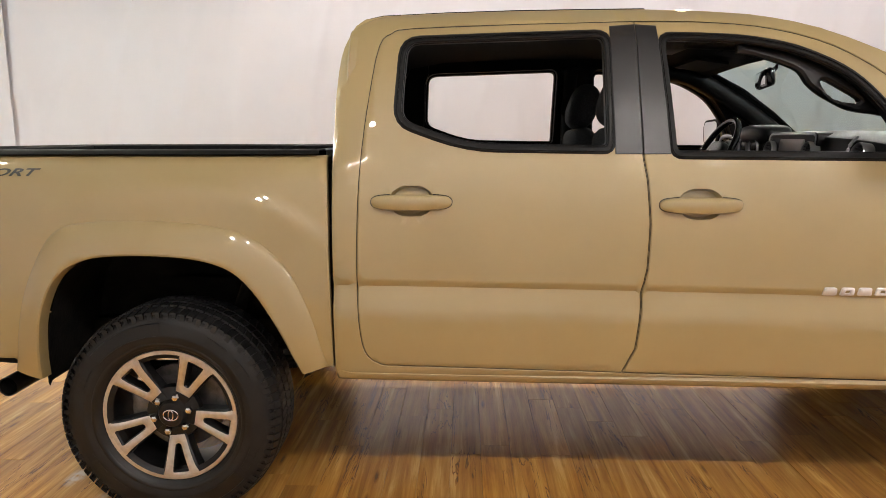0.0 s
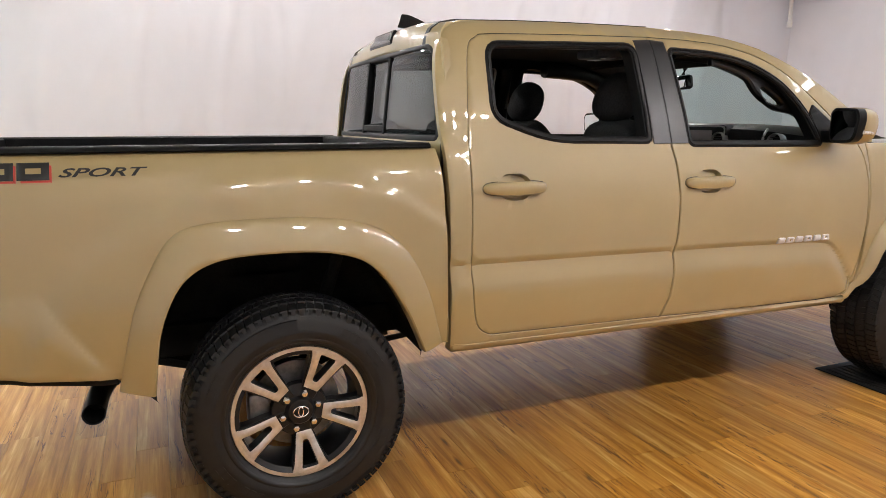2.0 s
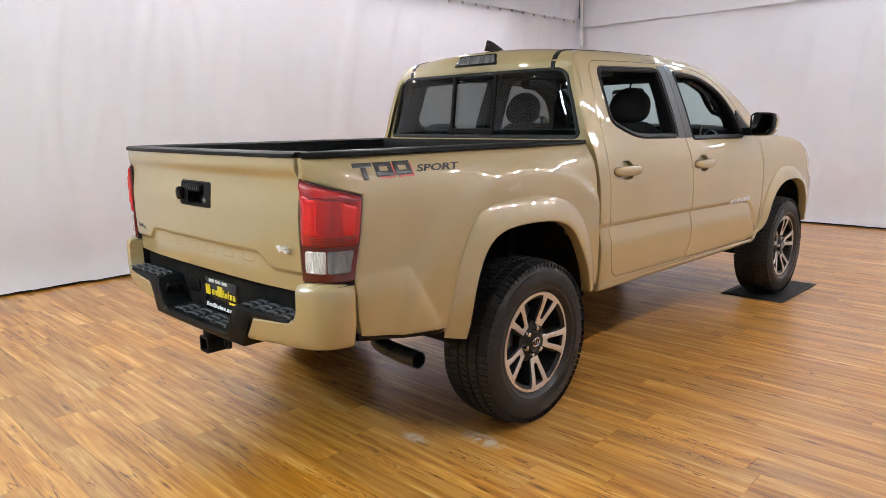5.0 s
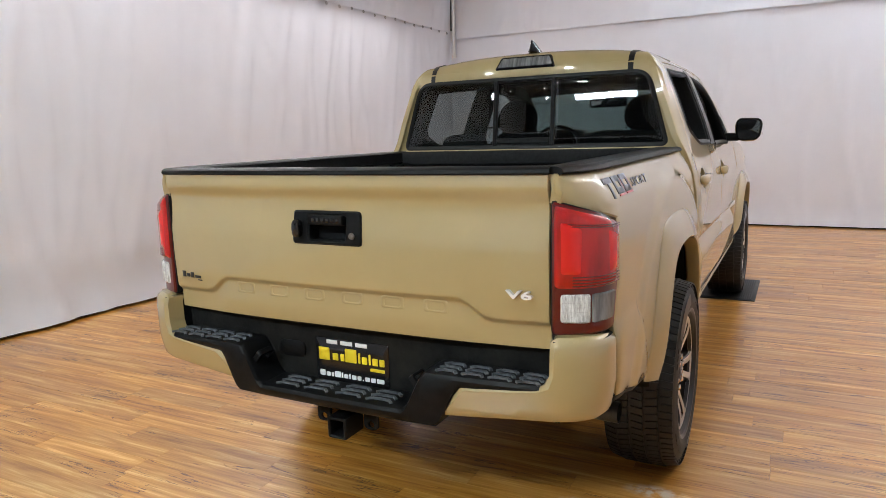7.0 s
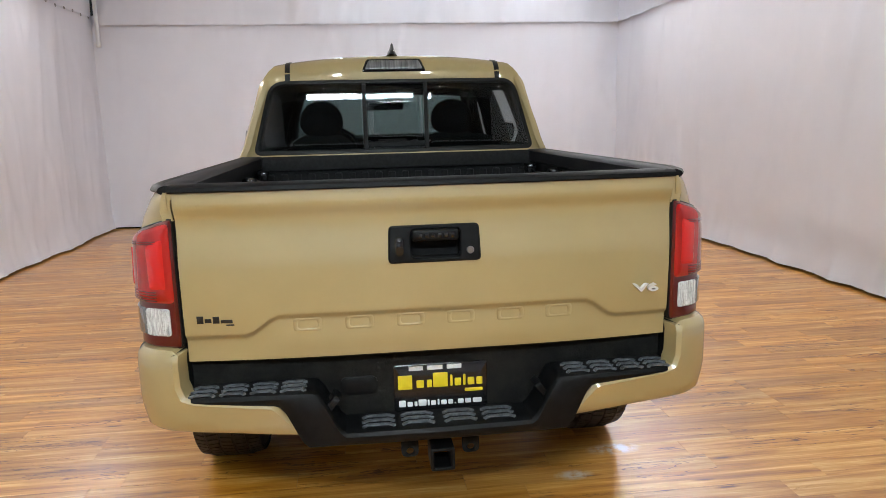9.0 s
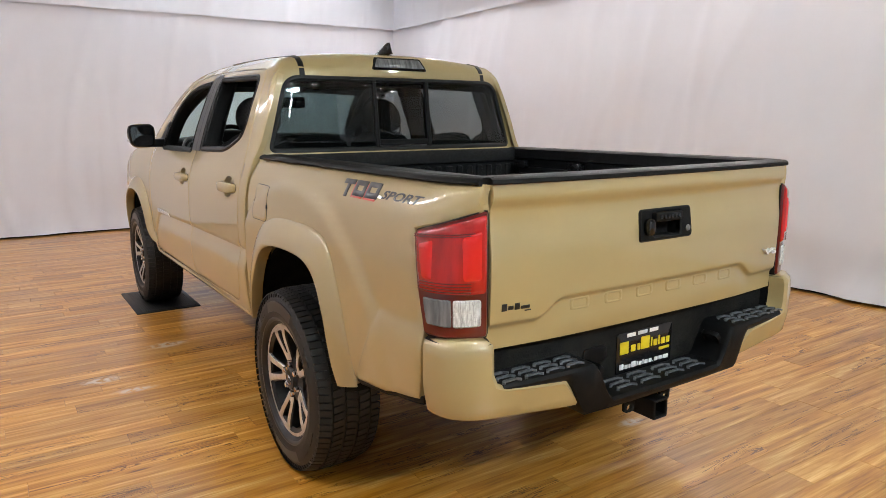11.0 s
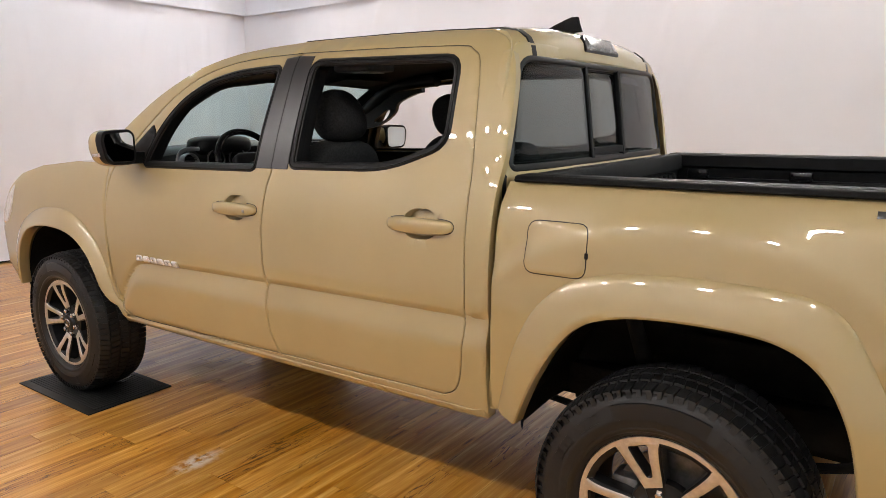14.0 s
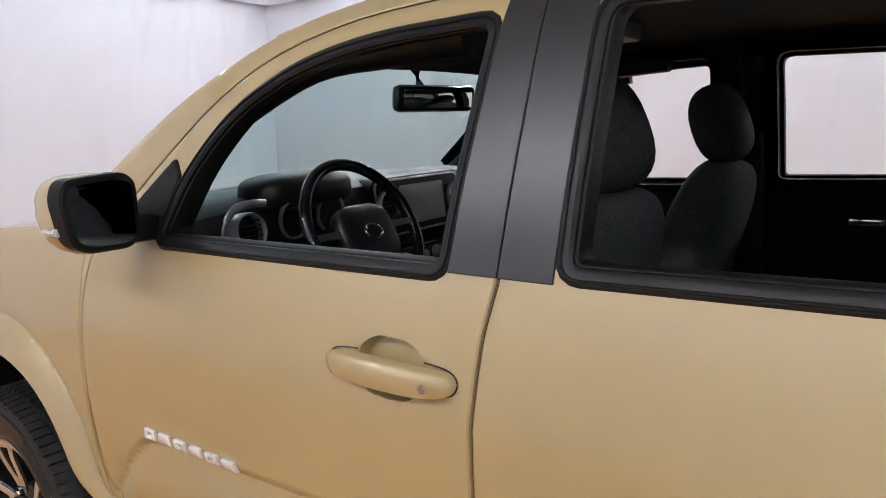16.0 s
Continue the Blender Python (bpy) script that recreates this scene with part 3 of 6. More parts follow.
CAB = hermite([.44, .50, .56, .66, .75, .85, .95, 1.05, 1.12, 1.20, 1.265, 1.40, 1.55, 1.65, 1.70, 1.74, 1.78],
              [.815, .848, .862, .872, .876, .878, .877, .872, .862, .843, .820, .778, .722, .680, .652, .612, .545])
BED = hermite([.44, .50, .60, .70, .80, 1.00, 1.10, 1.18, 1.24, 1.27], [.800, .826, .848, .857, .860, .858, .852, .836, .805, .785])
CREASE = hermite([.5, 1.6, 2.42, 2.52, 2.60, 2.68, 2.76, 3.0], [.836, .820, .800, .788, .735, .64, .55, .50])
HANDLES = (0.84, 1.785)
GRIPZ = {0.84: 1.119, 1.785: 1.110}


def bed_line(x):
    return 0.866 if x < -0.76 else 0.866 - 0.030 * step01((x + 0.76) / 0.04) - max(0.0, x + 0.74) * 1.45


def side_y(x, z):
    """Half width of the body at x along it and z up."""
    if x < 0.566:
        y = BED(z)
        if x < -0.90:
            k = 0.106 - 0.052 * step01((z - 1.16) / 0.10)
            y -= k * ((-0.90 - x) / 0.222) ** 3
        y += 0.014 * step01((bed_line(x) - z) / 0.070) * (1 - step01((x + 0.60) / 0.10))
        r = math.hypot(x * 0.92, z - 0.42)
        y += 0.014 * step01((0.80 - r) / 0.05)
        return y
    y = CAB(z)
    if x < 0.645:
        y -= 0.009 * ((0.645 - x) / 0.08) ** 2
    d = z - CREASE(x)
    if 0.004 < d < 0.026:
        y -= 0.011 * ((0.026 - d) / 0.022) ** 1.2
    elif d <= 0.004:
        t = min((0.004 - d) / 0.095, 1.0)
        y += -0.011 + 0.024 * (0.6 * t + 0.4 * step01(t))
    if z > 1.24 and x < 0.74:
        y -= 0.018 * step01((z - 1.24) / 0.12) * ((0.74 - x) / 0.165) ** 2
    if x > 3.45:
        y -= 0.075 * ((x - 3.45) / 0.70) ** 2.3
    for h in HANDLES:
        y -= 0.026 * step01((1.12 - (abs(x - h) / 0.068) ** 2.6 - (abs(z - GRIPZ[h] - .003) / 0.048) ** 2.4) / 0.34)
    return y


def on_side(s, lift=0.0):
    return lambda u, v, d: Vector((u, s * (side_y(u, v) + lift - d), v))


def both(build):
    for s in (1, -1):
        build(s)


# outlines along the side: x ahead, z up
SPLIT = [(1.550, .543), (1.590, .63), (1.603, .77), (1.603, .815), (1.619, .90), (1.624, 1.05), (1.615, 1.19), (1.604, 1.265), (1.598, 1.50), (1.596, 1.722)]
REAR_DOOR = [(x - .003, z) for x, z in SPLIT] + spline([(1.20, 1.714), (.83, 1.700), (.762, 1.683), (.722, 1.640), (.694, 1.48), (.672, 1.29), (.662, 1.10), (.657, .85), (.666, .67), (.690, .592), (.740, .562)], n=3)
FRONT_DOOR = [(x + .003, z) for x, z in SPLIT[::-1]] + [(1.70, .538), (2.50, .522)] + spline([(2.62, .524), (2.685, .552), (2.725, .63), (2.758, .76), (2.772, .90), (2.766, 1.08), (2.748, 1.20), (2.722, 1.262)], n=3) + spline([(2.62, 1.345), (2.50, 1.455), (2.36, 1.570), (2.20, 1.652), (2.00, 1.702), (1.80, 1.719)], n=3)
REAR_WIN = rounded([(.795, 1.385), (.812, 1.652), (1.492, 1.672), (1.492, 1.296), (1.02, 1.304)], [.05, .05, .035, .02, .12])
FRONT_WIN = rounded([(1.712, 1.280), (1.688, 1.662), (1.95, 1.652), (2.13, 1.618), (2.30, 1.535), (2.41, 1.41), (2.475, 1.272)], [.02, .03, .15, .15, .15, .15, .02])
OPEN_R = [(-.452, .50), (-.428, .69), (-.392, .80), (-.345, .872), (-.275, .918), (-.175, .938), (0, .940), (.14, .925), (.245, .886), (.322, .805), (.388, .695), (.432, .60), (.462, .53)]
FLARE_R = [(-.560, .525), (-.502, .775), (-.432, .935), (-.372, 1.015), (-.295, 1.046), (-.15, 1.056), (.05, 1.053), (.20, 1.034), (.315, .992), (.418, .895), (.488, .75), (.525, .62), (.545, .55)]
OPEN_F = [(2.700, .500), (2.800, .600), (2.868, .735), (2.935, .818), (3.040, .880), (3.190, .912), (3.380, .912), (3.520, .880), (3.620, .810), (3.690, .705), (3.722, .60), (3.735, .54)]
FLARE_F = [(2.672, .520), (2.768, .615), (2.812, .745), (2.885, .868), (2.995, .955), (3.150, 1.008), (3.340, 1.014), (3.510, .985), (3.660, .920), (3.775, .825), (3.838, .70), (3.858, .58)]


def mids(a, b, k=0.45):
    return [(p[0] + (q[0] - p[0]) * k, p[1] + (q[1] - p[1]) * k) for p, q in zip(a, b)]


CABSIDE = [(.574, .525), (.574, 1.22)] + spline([(.572, 1.32), (.574, 1.45), (.588, 1.60), (.622, 1.685), (.68, 1.732), (.80, 1.756), (1.20, 1.772), (1.65, 1.776), (1.98, 1.752), (2.22, 1.694), (2.48, 1.580), (2.66, 1.464), (2.84, 1.330)], n=3) + [(2.83, 1.27), (2.778, 1.262), (2.779, .90), (2.74, .60), (2.71, .525)]


def grow(loop, d):
    return inset([Vector(p) for p in loop], -d)


LAMPPLAN = spline([Vector(p) for p in [(-.945, .853), (-1.02, .845), (-1.066, .828), (-1.101, .795), (-1.122, .752), (-1.131, .716)]], n=6)
LAMPARC = [0.0]
for a, b in zip(LAMPPLAN, LAMPPLAN[1:]):
    LAMPARC.append(LAMPARC[-1] + (b - a).length)


def on_lamp(s, lift=0.0):
    def place(u, v, d):
        i = min(max(int(np.searchsorted(LAMPARC, u)) - 1, 0), len(LAMPPLAN) - 2)
        t = (u - LAMPARC[i]) / (LAMPARC[i + 1] - LAMPARC[i])
        p = LAMPPLAN[i].lerp(LAMPPLAN[i + 1], t)
        e = (LAMPPLAN[min(i + 2, len(LAMPPLAN) - 1)] - LAMPPLAN[max(i - 1, 0)]).normalized()
        q = p + Vector((e.y, -e.x)) * (lift - d)
        lean = (BED(v) - .858) * (1 - u / LAMPARC[-1])
        return Vector((q.x, s * (q.y + lean), v))
    return place


CREASE_ROWS = [(.585 + .020 * i, CREASE(.585 + .020 * i) + dz) for i in range(110) for dz in (.032, .026, .020, .014, .008, .004, .000, -.008, -.018, -.032, -.048, -.066, -.085)]
CUPS = [(h + .068 * k * math.cos(a), GRIPZ[h] + .003 + .048 * k * math.sin(a)) for h in HANDLES for k in (.45, .70, .84, .90, .95, 1.0, 1.05, 1.11) for a in [2 * math.pi * j / 44 for j in range(44)]]


def make_side(s):
    hand = "passenger" if s < 0 else "driver"
    # cab side with its door openings
    cab = part("cab_side", sheet(CABSIDE, on_side(s), [grow(REAR_DOOR, .0027), grow(FRONT_DOOR, .0027)], step=0.035, edge=.0025, drop=.002, depth=0.03, extra=CREASE_ROWS[:65]), PAINT, truck)
    # shade of the door gaps, put in as black strips behind the seams
    for nm, ring in (("rear_door_seal", REAR_DOOR), ("front_door_seal", FRONT_DOOR)):
        part(nm, sheet(grow(ring, .006), on_side(s, -.006), [grow(ring, -.005)], step=.06, edge=.001, drop=.001, depth=.012), SEAL, cab, "black strip standing in for shade in the door gap")
    # dark shell behind the gaps, with the window openings cut through
    part("door_inner_trim", sheet([(.66, .60), (.66, 1.30), (.69, 1.62), (.75, 1.735), (1.2, 1.756), (1.6, 1.768), (2.0, 1.746), (2.24, 1.686), (2.48, 1.574), (2.66, 1.458), (2.81, 1.345), (2.76, 1.30), (2.74, .60)],
                                  on_side(s, -0.035), [grow(REAR_WIN, .004), grow(FRONT_WIN, .014)], step=0.06, depth=0.05), DASH, truck)
    part("sill", sheet(rounded([(.576, .503), (2.70, .477), (2.70, .514), (.576, .544)], [.012, .004, .004, .004], 3), on_side(s, 0.002), step=0.05, edge=.013, drop=.010, depth=0.05), PAINT, truck)
    bm = bmesh.new()
    box(bm, 1.10, 2.70, *sorted((s * .60, s * .79)), .470, .505, .01)
    part("sill_underside", bm, UNDER, truck)
    for name, outline, win, xh in (("rear_door", REAR_DOOR, REAR_WIN, HANDLES[0]), ("front_door", FRONT_DOOR, FRONT_WIN, HANDLES[1])):
        door = part(name, sheet(outline, on_side(s), [win], step=0.022, edge=.0035, drop=.003, depth=0.028, extra=CREASE_ROWS + CUPS), PAINT, truck)
        # black seal round the window, two steps deep
        part("window_seal", sheet(grow(win, .023), on_side(s, .005), [grow(win, -.0035)], step=0.05, edge=.006, drop=.005, depth=.04), SEAL, door, "black rubber window seal")
        part("seal_bead", sheet(grow(win, .0150), on_side(s, .0085), [grow(win, .0105)], step=0.05, edge=.0015, drop=.0015, depth=.01), TRIM, door)
        part("inner_seal", sheet(grow(win, .006), on_side(s, -.008), [grow(win, -.007)], step=0.05, edge=.003, drop=.003, depth=.03), SEAL, door)
        if name == "rear_door":
            film = [(1.512, 1.274), (1.508, 1.706), (1.5950, 1.712), (1.5970, 1.50), (1.6030, 1.274)]
        else:
            film = [(1.6050, 1.274), (1.5990, 1.50), (1.5970, 1.712), (1.668, 1.706), (1.694, 1.274)]
        part("pillar_film", sheet(film, on_side(s, .0035), step=0.05, edge=.0015, drop=.0015, depth=.016), GLOSSTRIM, door, "satin black pillar film")
        zh = GRIPZ[xh]
        # handle: an almond bar over the cup, on a dark gap line
        almond = spline([(xh - .134, zh), (xh - .120, zh + .018), (xh - .07, zh + .024), (xh, zh + .0255), (xh + .07, zh + .024), (xh + .120, zh + .018), (xh + .134, zh), (xh + .117, zh - .018), (xh + .05, zh - .0255), (xh - .05, zh - .0255), (xh - .117, zh - .018)], True, 4)

        def bar(lift):
            def place(u, v, d):
                t = (u - xh) / .132
                w = 1 - min(1.0, abs(v - zh) / .026) ** 2
                return Vector((u, s * (CAB(zh) + .003 + lift + .027 * max(0.0, 1 - t ** 4) ** .8 + .008 * max(0.0, w) - d), v))
            return place
        grip = sheet(almond, bar(0.0), step=.014, edge=.004, drop=.004, depth=.020)
        handle = part("handle", grip, PAINT, door, "body-coloured pull handle")
        for e in (-1, 1):
            end = sorted([p for p in grow(almond, .0012) if e * (p[0] - xh) > .066], key=lambda p: math.atan2(p[1] - zh, e * (p[0] - xh) - .06))
            bm = bmesh.new()
            tube(bm, [Vector((p[0], s * (side_y(p[0], p[1]) + .0008), p[1])) for p in end], .0013, 6)
            part("handle_seam", bm, SEAL, handle, "thin dark seam round the handle end")
        bm = bmesh.new()
        box(bm, xh + .36, xh + .46, *sorted((s * .752, s * .774)), 1.152, 1.176, .006)
        part("inner_handle", bm, CHROME, door, "bright inside door lever")
        if s > 0 and name == "front_door":
            lock = bmesh.new()
            lathe(lock, [(.0001, .002), (.006, .002), (.0075, 0.0)], 16)
            for v in lock.verts:
                v.co = Vector((xh - .092 + v.co.x, CAB((zh -0.0030)) + .0335 + v.co.y, (zh -0.0020) + v.co.z))
            part("lock_cylinder", lock, STEEL, handle, "chrome key lock")
        if name == "front_door":
            sail = rounded([(2.478, 1.274), (2.432, 1.405), (2.466, 1.447), (2.60, 1.335), (2.700, 1.270)], .012)
            part("mirror_sail", sheet(sail, on_side(s, .008), step=.04, edge=.004, drop=.004, depth=.02), TRIM, door, "black mirror mounting triangle")
            # raised badge: six plain chromed blocks
            for k in range(6):
                badge = bmesh.new()
                x = 2.190 + k * .056
                slab(rounded([(x, .815), (x + .046, .815), (x + .043, .843), (x + .003, .843)], .006, 2), on_side(s, .010), .008, [rounded([(x + .014, .824), (x + .032, .824), (x + .031, .834), (x + .015, .834)], .003, 2)] if k % 2 else (), step=.03, bm=badge)
                part("badge_block", badge, BADGE, door, "chromed badge block")
    # bed side
    low = mids(OPEN_R, FLARE_R)
    bed = [(-1.126, 1.270), (.547, 1.270), (.554, 1.20), (.558, 1.10), (.562, .84), (.568, .548)] + low[::-1] + [(-.562, .567), (-.80, .597), (-.985, .632), (-.998, .70), (-1.004, .834), (-.975, .98), (-.949, 1.137), (-.985, 1.147), (-1.02, 1.156), (-1.066, 1.169), (-1.101, 1.182), (-1.124, 1.194)]
    bedside = part("bed_side", sheet(bed, on_side(s), step=0.024, depth=0.03, extra=[(x, bed_line(x) + dz) for x in [-.985 + .012 * i for i in range(33)] for dz in (.012, .002, -.005, -.012, -.019, -.026, -.036)]), PAINT, truck)
    part("bed_side_underlip", sheet([(-.995, .613), (-.56, .545), (-.56, .572), (-.995, .640)], on_side(s, -.006), step=.05, depth=.05), TRIM, bedside, "black lip under the bed side")
    for nm, opening, flare, up in (("rear_flare", OPEN_R, FLARE_R, bedside), ("front_flare", OPEN_F, FLARE_F, None)):
        a, b = spline([Vector(p) for p in opening], n=5), spline([Vector(p) for p in flare], n=5)
        rows = []
        for k, lift in ((0, -.003), (.015, .001), (.04, .0045), (.09, .0085), (.22, .017), (.50, .030), (.80, .040), (.93, .042), (.985, .038), (1.0, .030), (1.0, .010), (1.0, -.012)):
            row = []
            for w, (p, q) in enumerate(zip(a, b)):
                m = q.lerp(p, k)
                base = side_y(q.x, q.y) * (1 - k) + side_y(p.x, p.y) * k
                fade = 1.0 if nm == "rear_flare" else 1.05 * step01((w + 1) / 9)
                row.append((m.x, s * (base + (lift if lift < 0 else lift * fade)), m.y))
            rows.append(row)
        bm, _ = loft(bmesh.new(), rows)
        part(nm, bm, PAINT, up or truck)
    # inner wheel arches
    for cx, opening in ((0.0, OPEN_R), (3.235, OPEN_F)):
        pts = spline([Vector(p) for p in [(opening[0][0] + .006, opening[0][1] - .035)] + opening + [(opening[-1][0] - .006, opening[-1][1] - .03)]], n=3)
        c = Vector((cx, .42))
        rows = []
        for y, k in ((.85, 1.0), (.80, 1.05), (.60, 1.07), (.46, 1.05), (.42, .7), (.42, .3)):
            rows.append([((c + (p - c) * k).x, s * y, (c + (p - c) * k).y) for p in pts])
        bm, _ = loft(bmesh.new(), rows)
        part("wheel_arch_liner", bm, UNDER, truck, "black wheel arch liner")
    # mud guard behind the leg of the flare
    bm = bmesh.new()
    box(bm, .462, .498, *sorted((s * .42, s * .850)), .530, .800, .008)
    box(bm, .498, .575, *sorted((s * .42, s * .835)), .548, .640, .008)
    part("mud_guard", bm, UNDER, truck)
    # fuel door on the driver's side
    if s > 0:
        fuel = rounded([(.252, 1.012), (.448, 1.012), (.448, 1.166), (.252, 1.166)], .035)
        part("fuel_door_gap", sheet(grow(fuel, .0013), on_side(s, .0010), step=.03, edge=.002, drop=.001, depth=.004), SEAL, bedside)
        part("fuel_door", sheet(fuel, on_side(s, .0030), step=.03, edge=.005, drop=.003, depth=.004), PAINT, bedside)
        part("finger_notch", sheet(rounded([(.2465, 1.070), (.2570, 1.070), (.2570, 1.089), (.2465, 1.089)], .005, 3), on_side(s, .0040), step=.02, edge=.001, drop=.001, depth=.004), SEAL, bedside, "dark finger notch at the fuel door")
    # side decal: plain black blocks with a red edge, and the word behind them
    red = bmesh.new()
    def at(x, z):
        return on_side(s, .0022)(x, z, 0)
    rear, fore = -.965, -.690
    if s > 0:
        rear, fore = -.690, -.420
    blocks = [(rear + .000, rear + .086), (rear + .094, rear + .178), (rear + .186, rear + .27)]
    z0, z1 = 1.188, 1.246
    for a, b in blocks:
        w = b - a
        loop = [(a, z1 - .016), (a, z1), (b, z1), (b, z1 - .016)] if (a, b) == (blocks[0] if s < 0 else blocks[2]) else [(a, z0 + .008), (a, z1), (b, z1), (b, z0 + .008)]
        holes = [] if len(loop) == 4 and loop[0][1] > z0 + .03 else [[(a + .022, z0 + .026), (a + .022, z1 - .016), (b - .022, z1 - .016), (b - .022, z0 + .026)]]
        deco = sheet(loop, on_side(s, .0022), holes, step=.03, edge=.001, drop=.0005, depth=.002)
        if not holes:
            m = (a + b) / 2
            sheet([(m - .011, z0), (m - .011, z1 - .016), (m + .011, z1 - .016), (m + .011, z0)], on_side(s, .0022), [], step=.03, edge=.001, drop=.0005, depth=.002, bm=deco)
        else:
            sheet([(b + (-.001), z0 + .002), (b - .001, z1 - .006), (b + .006, z1 - .010), (b + .006, z0)], on_side(s, .0018), [], step=.03, edge=.001, drop=.0003, depth=.002, bm=red)
            sheet([(a + .01, z0 + .001), (a + .01, z0 + .007), (b, z0 + .007), (b, z0 + .001)], on_side(s, .0018), [], step=.03, edge=.001, drop=.0003, depth=.002, bm=red)
        part("decal_block", deco, DECAL, bedside, "black decal block")
    part("decal_shadow", red, REDDECAL, bedside, "red decal edging")
    mid_x = (-.672 if s < 0 else -.712)
    word = lettering("decal_word", "SPORT", .052, Matrix.Identity(4), DECAL, bedside, 0.0006, 0.35, 0.02)
    xs = [v.co.x for v in word.data.vertices]
    k = .245 / (max(xs) - min(xs))
    for v in word.data.vertices:
        u = mid_x + (v.co.x - min(xs)) * k * (1 if s < 0 else -1)
        z = 1.203 + v.co.y * .68
        p = on_side(s, .0016 + v.co.z)(u, z, 0)
        v.co = p
    tagged(word, "dark slanted word on the bed side")
    # rounded corner of the bed above the lamp, up to the tailgate gap
    rows = []
    for z in (1.186, 1.198, 1.212, 1.224, 1.236, 1.250, 1.272):
        a = side_y(-1.122, z)
        dent = .009 * math.exp(-((z - 1.203) / .016) ** 2)
        plan_ = [Vector(p) for p in [(-1.116, a + .004), (-1.125, a - .004), (-1.128 + dent, a * .65 + .35 * .7225), (-1.130 + dent, .7265), (-1.129 + dent, .7215), (-1.124, .7185), (-1.066, .7185)]]
        rows.append([(q.x, s * q.y, z) for q in plan_])
    bm, _ = loft(bmesh.new(), rows)
    part("bed_corner", bm, PAINT, bedside)
    # tail lamp, wrapped round the corner; u runs round the plan, v up
    lamp_at = on_lamp(s)
    shell = [(.004, 1.133), (LAMPARC[-1], 1.200), (LAMPARC[-1], .836), (.060, .838), (.028, .98)]
    lamp = part("tail_lamp", sheet(rounded(shell, .012, 2), on_lamp(s, .004), step=.02, edge=.006, drop=.006, depth=.05), DARKRED, truck, "red tail lamp with clear lower lens")
    part("red_lens", sheet(rounded([(.016, 1.129), (LAMPARC[-1] - .006, 1.190), (LAMPARC[-1] - .006, .966), (.042, .966)], .014, 3), on_lamp(s, .012), step=.02, edge=.010, drop=.007, depth=.02), REDLENS, lamp, "glossy red lens")
    part("stop_reflector", sheet(rounded([(.180, 1.128), (.236, 1.148), (.236, 1.004), (.184, 1.004)], .010, 3), on_lamp(s, .0155), step=.02, edge=.008, drop=.0045, depth=.01), REDGLOW, lamp)
    part("side_reflector", sheet(rounded([(.040, 1.102), (.100, 1.118), (.100, 1.004), (.060, 1.004)], .010, 3), on_lamp(s, .0155), step=.02, edge=.008, drop=.0045, depth=.01), REDGLOW, lamp)
    part("reverse_lens", sheet(rounded([(.158, .950), (LAMPARC[-1] - .022, .950), (LAMPARC[-1] - .022, .872), (.158, .870)], .008, 2), on_lamp(s, .010), step=.02, edge=.004, drop=.004, depth=.01), CLEARLENS, lamp, "fluted clear reversing lens")
    part("indicator_lens", sheet(rounded([(.060, .950), (.154, .950), (.154, .870), (.076, .872)], .008, 2), on_lamp(s, .010), step=.02, edge=.004, drop=.004, depth=.01), SMOKELENS, lamp, "grey clear indicator lens")
    ribs = [(.045, .206, z) for z in (.972, .980, .988, .996)] + [(.020, .215, z) for z in (1.120, 1.126)]
    for a, b, z in ribs:
        part("lens_rib", sheet([(a, z), (b, z + (.012 if z > 1.1 else 0)), (b, z + (.0145 if z > 1.1 else .0028)), (a, z + .0028)], on_lamp(s, .0140), step=.03, edge=.0005, drop=.0005, depth=.004), DARKRED, lamp)
    for k in range(6):
        z = .876 + k * .0125
        part("lens_flute", sheet([(.160, z), (LAMPARC[-1] - .024, z), (LAMPARC[-1] - .024, z + .0016), (.160, z + .0016)], on_lamp(s, .0112), step=.03, edge=.0004, drop=.0004, depth=.002), CLEARLENS, lamp)
    for k in range(5):
        u = .170 + k * .014
        part("lens_flute", sheet([(u, .873), (u + .0014, .873), (u + .0014, .949), (u, .949)], on_lamp(s, .0114), step=.03, edge=.0004, drop=.0004, depth=.002), CLEARLENS, lamp)
    # dark gap line round the lamp, drawn as a black strip
    gap = sheet(grow(rounded(shell, .012, 2), .004), on_lamp(s, -.004), [grow(rounded(shell, .012, 2), -.004)], step=.03, edge=.001, drop=.001, depth=.02)
    part("lamp_gasket", gap, SEAL, lamp, "black strip darkening the gap round the lamp")
    part("corner_gap", sheet([(-1.020, .625), (-.955, .600), (-.985, .84), (-1.020, .86)], on_side(s, -.028), step=.05, depth=.04), UNDER, truck)
    # dark lining of the rear quarter
    part("rear_quarter_lining", sheet([(.600, .95), (.598, 1.45), (.615, 1.60), (.655, 1.675), (.72, 1.705), (.82, 1.715), (.82, 1.660), (.795, 1.60), (.785, 1.39), (.80, .95)], on_side(s, -.030), step=.05, depth=.04), DASH, truck)
    # front wing
    lowf = mids(OPEN_F, FLARE_F)
    wing = [(2.785, 1.262), (3.10, 1.262), (3.45, 1.230), (3.68, 1.180), (3.82, 1.112), (3.92, 1.03), (4.01, .93), (4.06, .83), (4.06, .62), (3.93, .55)] + lowf[::-1] + [(2.735, .560), (2.775, .70), (2.786, .90)]
    wingp = part("front_wing", sheet(wing, on_side(s), step=.035, depth=.03), PAINT, truck)
    hl = rounded([(3.76, 1.120), (3.88, 1.045), (3.98, .945), (4.02, .87), (3.93, .885), (3.84, .955)], .02, 3)
